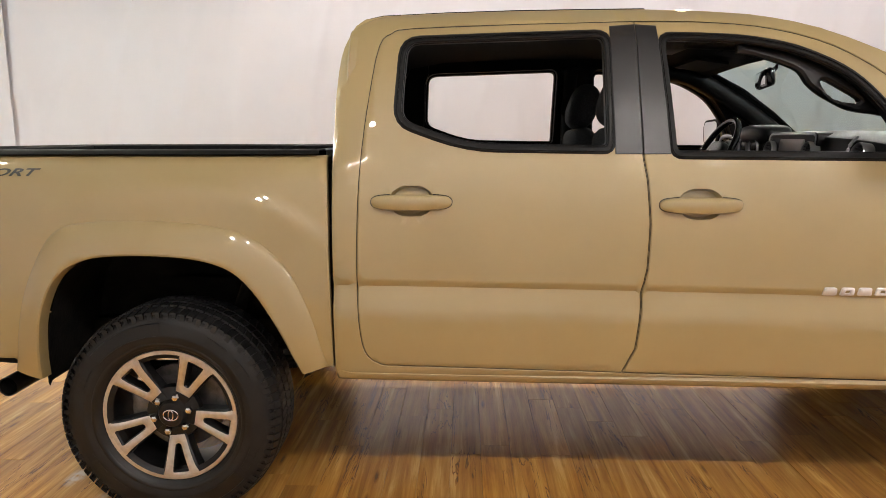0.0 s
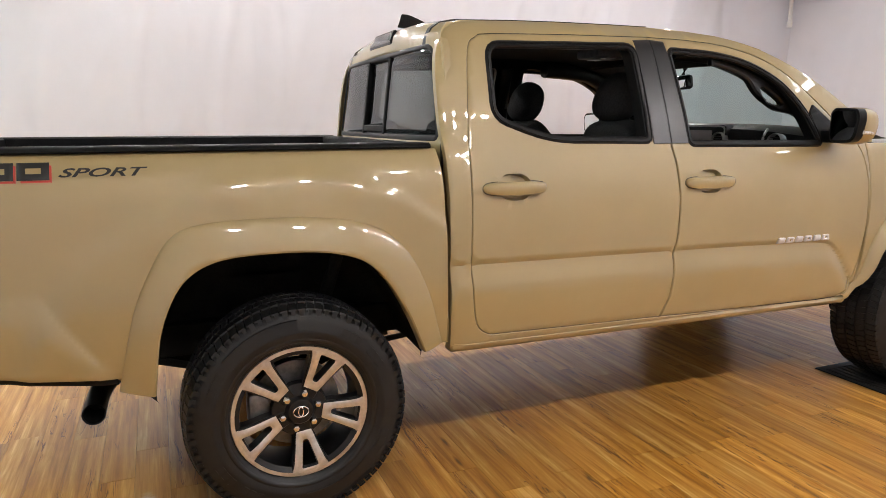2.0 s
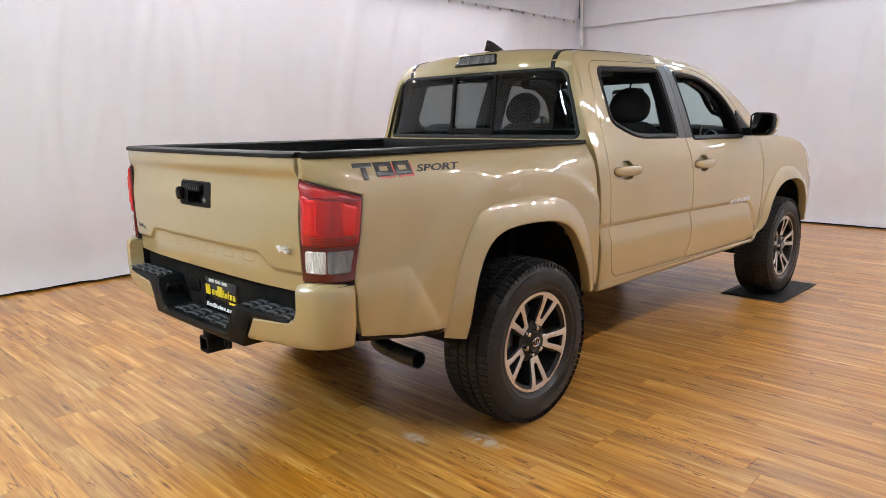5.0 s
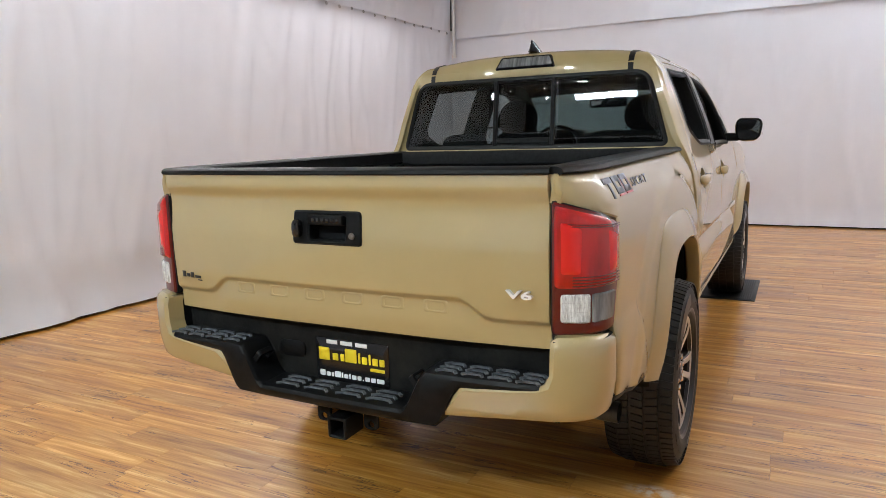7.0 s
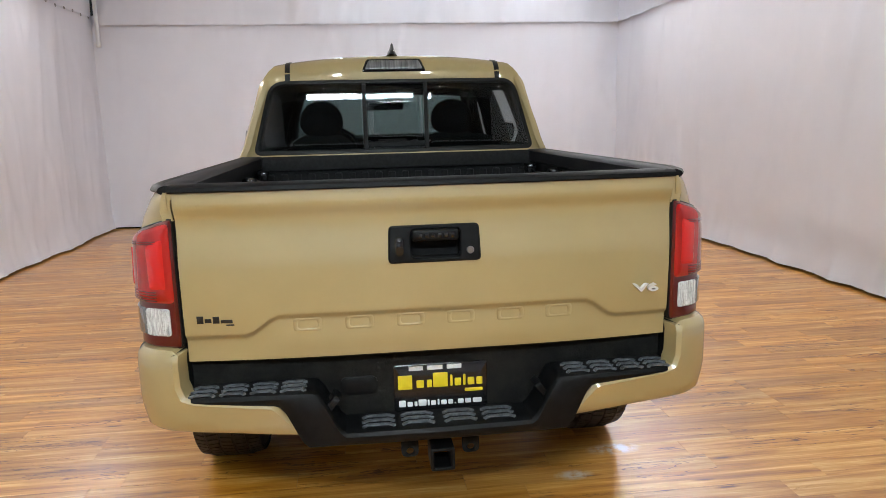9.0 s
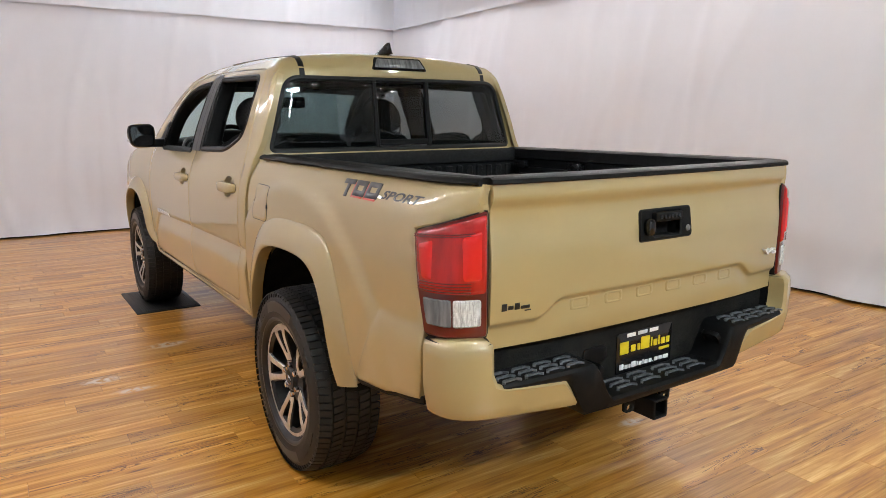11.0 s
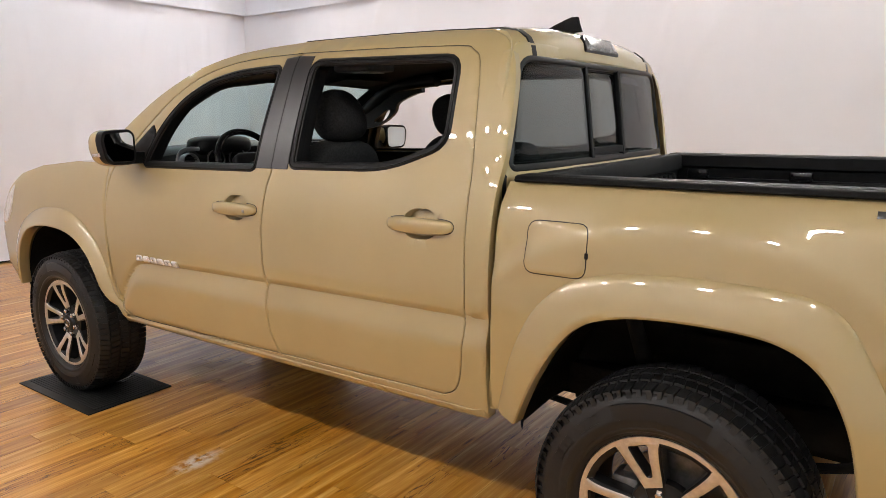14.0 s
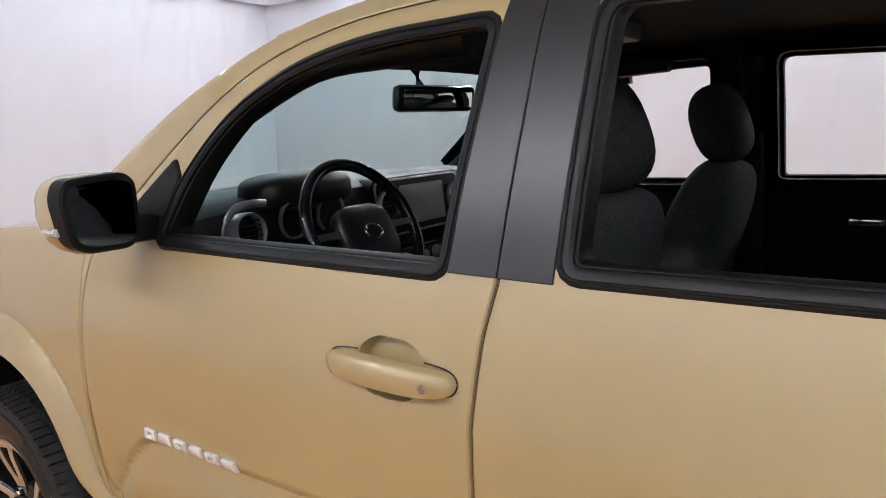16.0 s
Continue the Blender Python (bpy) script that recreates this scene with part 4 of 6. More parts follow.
    part("headlamp", sheet(hl, on_side(s, .006), step=.03, edge=.006, drop=.006, depth=.02), CLEARLENS, truck, "clear headlamp end")
    # door mirror
    mirror = bmesh.new()
    def head(p):
        q = Vector(p)
        q.y *= 1 - .18 * max(0, -q.z)
        if q.x < 0:
            q.x *= .45
        return q
    blob(mirror, (.102, .088, .082), (2.486, s * .957, 1.345), 3.2, 14, shape=head)
    mir = part("door_mirror", mirror, PAINT, truck, "door mirror with tan cap and black casing")
    rim = bmesh.new()
    face = rounded([(-.074, -.076), (.074, -.070), (.090, .040), (.076, .076), (-.05, .083), (-.074, .064)], .045, 6)
    plane = lambda k: (lambda u, v, d: Vector((2.430 + d - (.22 if s < 0 else .15) * u + .02 * v + k, s * (.957 + u), 1.344 + v * .95)))
    slab(grow(face, .004), plane(0.0), .05, step=.05, edge=.005, drop=.004, bm=rim)
    part("mirror_casing", rim, TRIM, mir, "black mirror casing")
    gm = bmesh.new()
    slab(grow(face, -.009), plane(-.0012), .004, step=.06, edge=.0006, drop=.0, bm=gm)
    part("mirror_glass", gm, MIRROR, mir, "mirror glass")
    arm = bmesh.new()
    box(arm, 2.48, 2.58, *sorted((s * .80, s * .90)), 1.268, 1.325, .014)
    part("mirror_arm", arm, TRIM, mir, "black mirror arm")
    sig = bmesh.new()
    tube(sig, [(2.53, s * 1.030, 1.313), (2.49, s * 1.043, 1.316), (2.455, s * 1.043, 1.318)], .0085, 8)
    part("mirror_indicator", sig, CLEARLENS, mir, "clear indicator strip")


both(make_side)

# roof: crowned between the two cab sides
ROOFZ = hermite([.65, .70, .80, 1.20, 1.65, 1.98, 2.22, 2.26], [1.70, 1.738, 1.756, 1.772, 1.776, 1.752, 1.694, 1.682])
REARROOF = [(.584, 1.668, .612, 1.648, .672), (.590, 1.700, .618, 1.684, .656), (.602, 1.735, .635, 1.714, .634), (.632, 1.766, .664, 1.739, .610), (.70, 1.788, .725, 1.752, .594)]


def roof_row(x):
    """Centre x and z, edge x, z and half width of the roof at x."""
    ze = ROOFZ(x)
    w = .034 + .02 * step01((x - 1.9) / .35)
    return (x + .035 * step01((x - 2.0) / .24), ze + w, x, ze, side_y(x, ze) + .002)


ROOFROWS = REARROOF + [roof_row(x) for x in (.80, .95, 1.2, 1.45, 1.65, 1.85, 2.0, 2.1, 2.19, 2.225)]


def roof_point(r, t):
    xc, zc, xe, ze, ye = r
    w = 1 - abs(t) ** 2.4
    return Vector((xe + (xc - xe) * w, ye * t, ze + (zc - ze) * w))


rows = []
for r in ROOFROWS:
    row = [roof_point(r, -1 + k / 14) for k in range(29)]
    low = Vector((.012, 0, -.045))
    rows.append([row[0] + low - Vector((0, .010, 0))] + row + [row[-1] + low + Vector((0, .010, 0))])
bm, _ = loft(bmesh.new(), rows)
roof = part("roof", bm, PAINT, truck)

for s in (1, -1):
    strip = []
    for k, h in ((-.013, -.006), (-.013, .004), (.013, .004), (.013, -.006)):
        strip.append([roof_point(r, s * (.540 + k) / r[4]) + Vector((-h * (1 if i < 3 else 0), 0, h)) for i, r in enumerate(ROOFROWS[:10])])
    bm, _ = loft(bmesh.new(), strip)
    part("roof_gutter_strip", bm, SEAL, roof, "black roof gutter strip")
# shark-fin aerial
bm = bmesh.new()
rows = []
for k, (h, x0, x1, w) in enumerate(((1.795, .675, .865, .029), (1.806, .680, .850, .023), (1.828, .688, .800, .012), (1.846, .692, .752, .007), (1.853, .697, .728, .003))):
    rows.append([((x0 + x1) / 2 + (x1 - x0) / 2 * math.cos(a), w * math.sin(a), h) for a in [2 * math.pi * j / 20 for j in range(20)]])
loft(bm, rows, closed=True)
bm.faces.new([v for v in bm.verts][-20:])
part("aerial_fin", bm, BLACKGLOSS, roof, "black shark-fin aerial")
# high stop lamp
stop = sheet(rounded([(-.165, .0), (.165, .0), (.138, .072), (-.138, .072)], .012, 3), lambda u, v, d: Vector((.583 + v * .44 + d * .85, u, 1.704 + v * .90 - d * .45)), step=.04, edge=.006, drop=.006, depth=.03)
sl = part("high_stop_lamp", stop, BLACKGLOSS, roof, "grey high-mounted stop lamp")
part("lamp_lens", sheet(rounded([(-.15, .010), (.15, .010), (.128, .062), (-.128, .062)], .010, 3), lambda u, v, d: Vector((.580 + v * .44 + d * .85, u, 1.706 + v * .90 - d * .45)), step=.04, edge=.005, drop=.004, depth=.01), SMOKELENS, sl, "fluted grey lens")

# cab back with the sliding rear window
def back(u, v, d):
    x = .542 + .12 * max(0.0, v - 1.27) + .30 * max(0.0, v - 1.652) ** 1.5
    x += .045 * (abs(u) / .75) ** 5
    return Vector((x + d, u, v))


def backlift(k):
    return lambda u, v, d: back(u, v, d) - Vector((k, 0, 0))


BACKWIN = rounded([(-.720, 1.302), (.720, 1.302), (.622, 1.652), (-.622, 1.652)], [.03, .03, .07, .07], 5)
part("cab_back", sheet(rounded([(-.800, .60), (.800, .60), (.788, 1.30), (.680, 1.66), (.62, 1.705), (-.62, 1.705), (-.680, 1.66), (-.788, 1.30)], [.01, .01, .02, .05, .05, .05, .05, .02], 4), back, [BACKWIN], step=.05, depth=.03), PAINT, truck)
part("cab_back_lining", sheet(rounded([(-.76, .62), (.76, .62), (.75, 1.30), (.64, 1.66), (-.64, 1.66), (-.75, 1.30)], .02, 2), backlift(-.034), [grow(BACKWIN, -.012)], step=.06, depth=.045), DASH, truck)
rwin = part("rear_window", sheet(grow(BACKWIN, .013), backlift(.003), [grow(BACKWIN, -.011)], step=.05, edge=.006, drop=.005, depth=.03), SEAL, truck, "three-piece tinted sliding rear window")
for a, b, nm in ((-.70, -.158, "fixed_pane"), (.158, .70, "fixed_pane")):
    lo, hi = min(a, b, key=abs), max(a, b, key=abs)
    sg = 1 if hi > 0 else -1
    g = [(lo, 1.312), (sg * .711, 1.312), (sg * .614, 1.644), (lo, 1.644)]
    part(nm, slab(g, backlift(-.001), .004, step=.08), PRIVACY, rwin, "dark tinted fixed pane")
part("sliding_pane", slab([(-.150, 1.345), (.150, 1.345), (.150, 1.632), (-.150, 1.632)], backlift(-.010), .004, step=.08), PRIVACY, rwin, "tinted sliding pane")
for y in (-.158, .158):
    part("pane_post", sheet([(y - .011, 1.308), (y + .011, 1.308), (y + .011, 1.648), (y - .011, 1.648)], backlift(.004), step=.05, edge=.003, drop=.003, depth=.02), TRIM, rwin, "black upright between panes")
part("pane_sill", sheet([(-.146, 1.320), (.146, 1.320), (.146, 1.348), (-.146, 1.348)], backlift(.004), step=.05, edge=.003, drop=.003, depth=.02), TRIM, rwin)

# windscreen
rows = []
for i in range(9):
    t = i / 8
    row = []
    for k in range(21):
        u = -1 + k / 10
        top = Vector((2.262 - .040 * u * u, .640 * u, 1.736 - .050 * abs(u) ** 2.4))
        base = Vector((2.935 - .115 * u * u, .765 * u, 1.278 + .030 * u * u))
        p = top.lerp(base, t)
        bow = .010 * math.sin(math.pi * t)
        row.append((p.x + bow * .5, p.y, p.z + bow))
    rows.append(row)
bm, _ = loft(bmesh.new(), rows)
ws = part("windscreen", bm, WINDSCREEN, truck, "faintly green windscreen")
ws.visible_shadow = False
# wiper cowl
rows = [[(x - .11 + .10 * (1 - u * u), .79 * u, z + .02 * u * u) for u in [-1 + k / 8 for k in range(17)]] for x, z in ((2.99, 1.284), (3.04, 1.270), (3.10, 1.262))]
bm, _ = loft(bmesh.new(), rows)
part("cowl", bm, TRIM, truck, "black wiper cowl")

# bonnet and nose
HOODZ = hermite([2.80, 3.10, 3.45, 3.68, 3.85, 3.96, 4.04, 4.12], [1.292, 1.286, 1.254, 1.208, 1.138, 1.065, .98, .88])
rows = []
for x in (2.82, 2.95, 3.1, 3.3, 3.5, 3.65, 3.8, 3.9, 3.97, 4.02, 4.06, 4.11):
    row = []
    for k in range(25):
        t = -1 + k / 12
        ye = min(.80, side_y(min(x, 4.04), 1.20) - .02)
        bulge = .018 * step01((.62 - abs(t)) / .10)
        row.append((x + .07 * (1 - t * t) * step01((x - 3.6) / .4), ye * t, HOODZ(x) - .030 * abs(t) ** 3 + bulge))
    rows.append(row)
bm, _ = loft(bmesh.new(), rows)
part("bonnet", bm, PAINT, truck)
rows = []
for z, k in ((.985, -.04), (.93, .0), (.80, .03), (.62, .03), (.50, -.03), (.46, -.12)):
    rows.append([(4.19 + k - .20 * abs(t) ** 3, .80 * t, z) for t in [-.88 + .088 * j for j in range(21)]])
bm, _ = loft(bmesh.new(), rows)
part("front_bumper", bm, PAINT, truck)
rows = []
for z, x in ((.52, 4.10), (.62, 4.15), (.78, 4.16), (.92, 4.13), (1.00, 4.06), (1.06, 3.98), (1.11, 3.88), (1.15, 3.78)):
    row = []
    for j in range(25):
        t = -1 + j / 12
        xx = x - .14 * abs(t) ** 5
        row.append((xx, (side_y(min(xx, 4.04), z) - .004) * t, z))
    rows.append(row)
bm, _ = loft(bmesh.new(), rows)
part("front_fascia", bm, PAINT, truck)

# tailgate
TGX = hermite([.78, .84, .94, 1.06, 1.165, 1.195, 1.222, 1.236, 1.262], [-1.141, -1.151, -1.159, -1.160, -1.150, -1.151, -1.163, -1.167, -1.164])


def gate_line(y):
    return .924 - .054 * step01((abs(y) - .44) / .10)


def tg(u, v, d):
    a = abs(u)
    drop = gate_line(u) - v
    x = TGX(v) + .027 * (a / .7) ** 3 + .013 * step01(drop / .020) - .010 * step01((drop - .018) / .09)
    return Vector((x + d, u, v))


def tglift(k):
    return lambda u, v, d: tg(u, v, d) - Vector((k, 0, 0))


TGHANDLE = rounded([(-.132, 1.054), (.132, 1.054), (.128, 1.160), (-.128, 1.160)], .014, 3)
cols = sorted([-.706 + .0235 * i for i in range(61)] + [-.074, .068])
rows = []
for kind, k in [("b", .10)] + [("b", q / 5) for q in range(5)] + [("l", dz) for dz in (-.030, -.024, -.019, -.014, -.009, -.004, 0, .005, .012, .024)] + [("t", q) for q in (.985, 1.02, 1.054, 1.066, 1.09, 1.12, 1.148, 1.165, 1.178, 1.19, 1.20, 1.21, 1.22, 1.23, 1.24, 1.252, 1.270)]:
    row = []
    for y in cols:
        z = {"b": .788 + (gate_line(y) - .034 - .788) * k, "l": gate_line(y) + k, "t": k}[kind]
        row.append(tg(y, z, 0))
    if not rows:
        row = [Vector((p.x + .03, p.y, .786)) for p in row]
    row = [Vector((row[0].x + .05, row[0].y + .003, row[0].z)), Vector((row[0].x + .004, row[0].y - .002, row[0].z))] + row + [Vector((row[-1].x + .004, row[-1].y + .002, row[-1].z)), Vector((row[-1].x + .05, row[-1].y - .003, row[-1].z))]
    rows.append([tuple(p) for p in row])
bm, _ = loft(bmesh.new(), rows)
bmesh.ops.delete(bm, geom=[f for f in bm.faces if -.074 < f.calc_center_median().y < .068 and 1.066 < f.calc_center_median().z < 1.148], context="FACES")
bmesh.ops.recalc_face_normals(bm, faces=bm.faces[:])
if sum(f.normal.x for f in bm.faces) > 0:
    bmesh.ops.reverse_faces(bm, faces=bm.faces[:])
gate = part("tailgate", bm, PAINT, truck)
part("handle_bezel", sheet(TGHANDLE, tglift(.006), [rounded([(-.072, 1.068), (.066, 1.068), (.066, 1.146), (-.072, 1.146)], .012, 3)], step=.03, edge=.005, drop=.005, depth=.02), TRIM, gate, "black latch bezel")
bm = bmesh.new()
box(bm, -1.155, -1.085, -.072, .068, 1.066, 1.148)
bmesh.ops.delete(bm, geom=[f for f in bm.faces if f.normal.x < -.5], context="FACES")
part("handle_well", bm, UNDER, gate, normals=False)
bm = bmesh.new()
box(bm, -1.172, -1.135, -.068, .064, 1.116, 1.148, .007)
part("latch_handle", bm, TRIM, gate, "black latch lever with embossed bar")
bm = bmesh.new()
flat_strokes(bm, [(-.05 + k * .018, 1.126, -.05 + k * .018, 1.138) for k in range(6)], .010, lambda u, v, d: Vector((-1.1735 + d, u, v)))
part("latch_emboss", bm, BLACKGLOSS, gate)
bm = bmesh.new()
blob(bm, (.018, .014, .028), (-1.176, .100, 1.105), 3, 10)
part("camera_eye", bm, BLACKGLOSS, gate, "rear camera pod")
bm = bmesh.new()
lathe(bm, [(.0001, -.004), (.009, -.004), (.011, .0)], 16, "x")
for v in bm.verts:
    v.co = Vector((-1.169 + v.co.x, -.100 + v.co.y, 1.086 + v.co.z))
part("lock_cylinder", bm, STEEL, gate)
# embossed blocks in a row, pressed in the same colour
for k in range(6):
    c = .365 - k * .146
    loop = rounded([(c - .042, .866), (c + .042, .866), (c + .042, .908), (c - .042, .908)], .012, 3)
    bm = sheet(loop, tglift(.0018), [rounded([(c - .026, .877), (c + .026, .877), (c + .026, .897), (c - .026, .897)], .006, 2)], step=.03, edge=.004, drop=.003, depth=.006)
    part("embossed_block", bm, PAINT, gate)
lettering("engine_badge", "V6", .031, Matrix.Translation((-1.149, -.592, .934)) @ Euler((radians(90), 0, radians(-90))).to_matrix().to_4x4() @ Matrix.Diagonal((2.2, 1, 1, 1)), BADGE, gate, .007, 0, .022)
for a, b, low, high in ((.668, .650, .904, .926), (.646, .628, .906, .918), (.624, .606, .904, .924), (.602, .570, .904, .914), (.588, .566, .896, .900)):
    part("sticker_mark", slab([(a, low), (b, low), (b, high), (a, high)], tglift(.0015), .001, step=.05, edge=.0005, drop=.0003), DECAL, gate, "small dark sticker block")
rows = []
for x, z in ((-1.170, 1.270), (-1.174, 1.274), (-1.172, 1.284), (-1.162, 1.290), (-1.152, 1.2895), (-1.150, 1.2875), (-1.146, 1.2895), (-1.09, 1.290), (-1.078, 1.280), (-1.076, 1.20)):
    rows.append([(x + .027 * abs(t) ** 3, .713 * t, z) for t in [-1 + j / 10 for j in range(21)]])
bm, _ = loft(bmesh.new(), rows)
part("top_cap", bm, TRIM, gate, "black textured tailgate cap")
bm = bmesh.new()
box(bm, -1.108, -1.074, -.69, .69, .80, 1.265)
part("inner_face", bm, LINER, gate)

# load bed
bedbox = part("load_bed", box(bmesh.new(), -1.10, .50, -.42, .42, .77, .80), LINER, truck, "black moulded load bed")
for s in (1, -1):
    rows = []
    for y, z in ((.795, 1.270), (.799, 1.275), (.794, 1.284), (.780, 1.290), (.766, 1.2895), (.762, 1.2870), (.758, 1.2895), (.690, 1.290), (.678, 1.282), (.676, 1.235), (.700, 1.225), (.705, .985)):
        row = []
        for x in [-1.122 + 1.646 * j / 24 for j in range(25)]:
            dy = (side_y(x, 1.262) - side_y(-.2, 1.262)) if z > 1.23 and y > .74 else 0
            row.append((x, s * (y + dy), z))
        rows.append(row)
    bm, _ = loft(bmesh.new(), rows)
    rear_end = [(-1.122, rows[i][0][1], rows[i][0][2]) for i in (0, 1, 2, 3, 7, 8, 9)]
    bm.faces.new([bm.verts.new(p) for p in rear_end])
    part("rail_cap", bm, TRIM, bedbox, "black bed rail cap")
    bm = bmesh.new()
    box(bm, -.98, .42, *sorted((s * .672, s * .703)), 1.150, 1.185, .006)
    part("tie_down_rail", bm, TRIM, bedbox, "black tie-down rail")
    for x in (-.75, -.05, .38):
        bm = bmesh.new()
        box(bm, x - .045, x + .045, *sorted((s * .640, s * .690)), 1.180, 1.225, .010)
        part("cleat", bm, BLACKGLOSS, bedbox, "black tie-down cleat")
    bm = bmesh.new()
    for j in range(18):
        x = -1.0 + j * .08
        box(bm, x, x + .04, *sorted((s * .694, s * .706)), .99, 1.14, .004, 1)
    part("side_ribs", bm, LINER, bedbox)
    part("wheel_well", box(bmesh.new(), -1.09, .495, *sorted((s * .40, s * .706)), .978, .988), LINER, bedbox)
    part("wheel_well_side", box(bmesh.new(), -1.09, .495, *sorted((s * .40, s * .41)), .80, .980), LINER, bedbox)
    bm = bmesh.new()
    tube(bm, [(.44, s * .62, 1.06), (.40, s * .62, 1.10), (.40, s * .62, 1.15)], .008, 8)
    part("tie_loop", bm, CHROME, bedbox, "bright tie-down loop")
bm = bmesh.new()
rows = [[(x, .705 * t, z) for t in (-1, -.5, 0, .5, 1)] for x, z in ((.535, 1.262), (.530, 1.286), (.470, 1.288), (.462, 1.275), (.462, 1.22), (.485, 1.21), (.490, .80))]
loft(bm, rows)
part("bulkhead", bm, LINER, bedbox, "black ribbed front wall of the bed")
bm = bmesh.new()
for j in range(20):
    y = -.66 + j * .0675
    box(bm, .474, .492, y, y + .036, .82, 1.20, .005, 1)
part("bulkhead_ribs", bm, LINER, bedbox)
bm = bmesh.new()
for j in range(14):
    y = -.40 + j * .058
    box(bm, -1.08, .48, y, y + .03, .798, .812, .004, 1)
part("floor_ribs", bm, LINER, bedbox)

# rear bumper: painted corners on a swept plan, black step between
PLAN = spline([Vector(p) for p in [(-1.004, .862), (-1.055, .860), (-1.108, .843), (-1.150, .802), (-1.177, .735), (-1.192, .62), (-1.202, .46), (-1.207, .30)]], n=8)
ARC = [0.0]
for a, b in zip(PLAN, PLAN[1:]):
    ARC.append(ARC[-1] + (b - a).length)


def plan(u):
    i = min(max(int(np.searchsorted(ARC, u)) - 1, 0), len(PLAN) - 2)
    t = (u - ARC[i]) / (ARC[i + 1] - ARC[i])
    p = PLAN[i].lerp(PLAN[i + 1], t)
    d = (PLAN[i + 1] - PLAN[i]).normalized()
    return p, Vector((-d.y, d.x)) * -1


def arc_at_y(y):
    k = min(range(len(PLAN)), key=lambda i: abs(PLAN[i].y - y))
    return ARC[k]


def on_bumper(s, lift=0.0):
    def place(u, v, d):
        p, n = plan(u)
        if n.dot(p - Vector((-.90, .30))) < 0:
            n = -n
        off = lift - d - .016 * step01((.70 - v) / .12) - .014 * step01((v - .80) / .05)
        q = p + n * off
        return Vector((q.x, s * q.y, v))
    return place


bumper = part("rear_bumper", box(bmesh.new(), -1.04, -.96, -.78, .78, .60, .74, .02), UNDER, truck, "rear step bumper with painted corners")
ua, ub, uc = arc_at_y(.728), arc_at_y(.402), arc_at_y(.456)
for s in (1, -1):
    cap = [(0.0, .824)] + spline([(.05, .832), (.12, .837), (.20, .838), (ua - .018, .836)], n=3) + [(ua, .824), (ua + .002, .735), (ua + .013, .707), (ua + .042, .697), (uc - .012, .675), (uc + .002, .665), (ub + .002, .584), (ub - .012, .573)] + spline([(ub - .10, .580), (ub - .24, .592), (.14, .600), (0.0, .597)], n=3)
    part("corner_cap", sheet(cap, on_bumper(s), step=.025, edge=.012, drop=.010, depth=.07), PAINT, bumper, "tan painted bumper corner")
    part("corner_inner", sheet([(ua - .05, .69), (ua - .05, .826), (ua - .003, .822), (ua - .002, .69)], on_bumper(s, -.040), step=.05, depth=.08), TRIM, bumper)
    rows = []
    for k, z in ((.010, .826), (.03, .830), (.09, .830)):
        row = []
        for j in range(15):
            p, _ = plan(.01 + (ua - .02) * j / 14)
            q = p + (Vector((-.93, .64)) - p).normalized() * k
            row.append((q.x, s * q.y, z))
        rows.append(row)
    bm, _ = loft(bmesh.new(), rows)
    part("corner_top", bm, TRIM, bumper, "black ledge under the tail lamp")


def stepz(y):
    a = abs(y)
    return .580 + .125 * step01((a - .268) / .088)


def stepb(y):
    a = abs(y)
    return .535 + .128 * step01((a - .374) / .085)


rows = []
ys = [-.722 + 1.444 * j / 96 for j in range(97)]
for i in range(9):
    row = []
    for y in ys:
        zt, zb = stepz(y), stepb(y)
        pl = -1.210 + .036 * (abs(y) / .72) ** 2.4
        row.append([(-1.078, zt), (-1.13, zt), (pl + .014, zt), (pl + .003, zt - .003), (pl - .004, zt - .013), (pl - .003, (zt + zb) / 2), (pl + .004, zb + .008), (pl + .016, zb), (-1.06, zb)][i])
    rows.append([(p[0], y, p[1]) for p, y in zip(row, ys)])
bm, _ = loft(bmesh.new(), rows)
part("step_pad", bm, TRIM, bumper, "black textured step")
bm = bmesh.new()
box(bm, -1.080, -1.050, -.72, .72, .56, .80, .004)
part("step_back", bm, UNDER, bumper)
for y0, y1, rowsn in ((.372, .704, 3), (-.704, -.372, 3), (-.235, -.005, 3), (.005, .235, 3)):
    n = 4 if abs(y1) > .3 else 2
    w = (y1 - y0) / n
    for r in range(rowsn):
        for k in range(n):
            c = y0 + w * (k + .5)
            x = -1.108 - r * .031
            zt = stepz(c)
            bm = bmesh.new()
            pl = lambda u, v, d, zt=zt: Vector((v, u, zt + .006 - d))
            flat_strokes(bm, [(c - w * .40, x - .014, c - w * .26, x), (c - w * .26, x, c + w * .26, x), (c + w * .26, x, c + w * .40, x - .014)], .009, pl, .006)
            part("tread_ridge", bm, WORNRIDGE, bumper)
for s in (1, -1):
    bm = bmesh.new()
    m = Matrix.Translation((-1.148, s * .314, .652)) @ Matrix.Rotation(s * radians(-52), 4, "X")
    ring = rounded([(-.034, -.034), (.034, -.034), (.034, .034), (-.034, .034)], .012, 3)
    slab(ring, lambda u, v, d: m @ Vector((u, v, .008 - d)), .02, [inset([Vector(p) for p in ring], .010)], step=.05, bm=bm)
    part("socket_frame", bm, TRIM, bumper, "square socket frame in the step")
bm = bmesh.new()
slab(rounded([(.175, .645), (.284, .645), (.284, .700), (.175, .700)], .020, 3), lambda u, v, d: Vector((-1.087 + d, u, v)), .008, step=.05, bm=bm)
part("plug_cover", bm, TRIM, bumper)
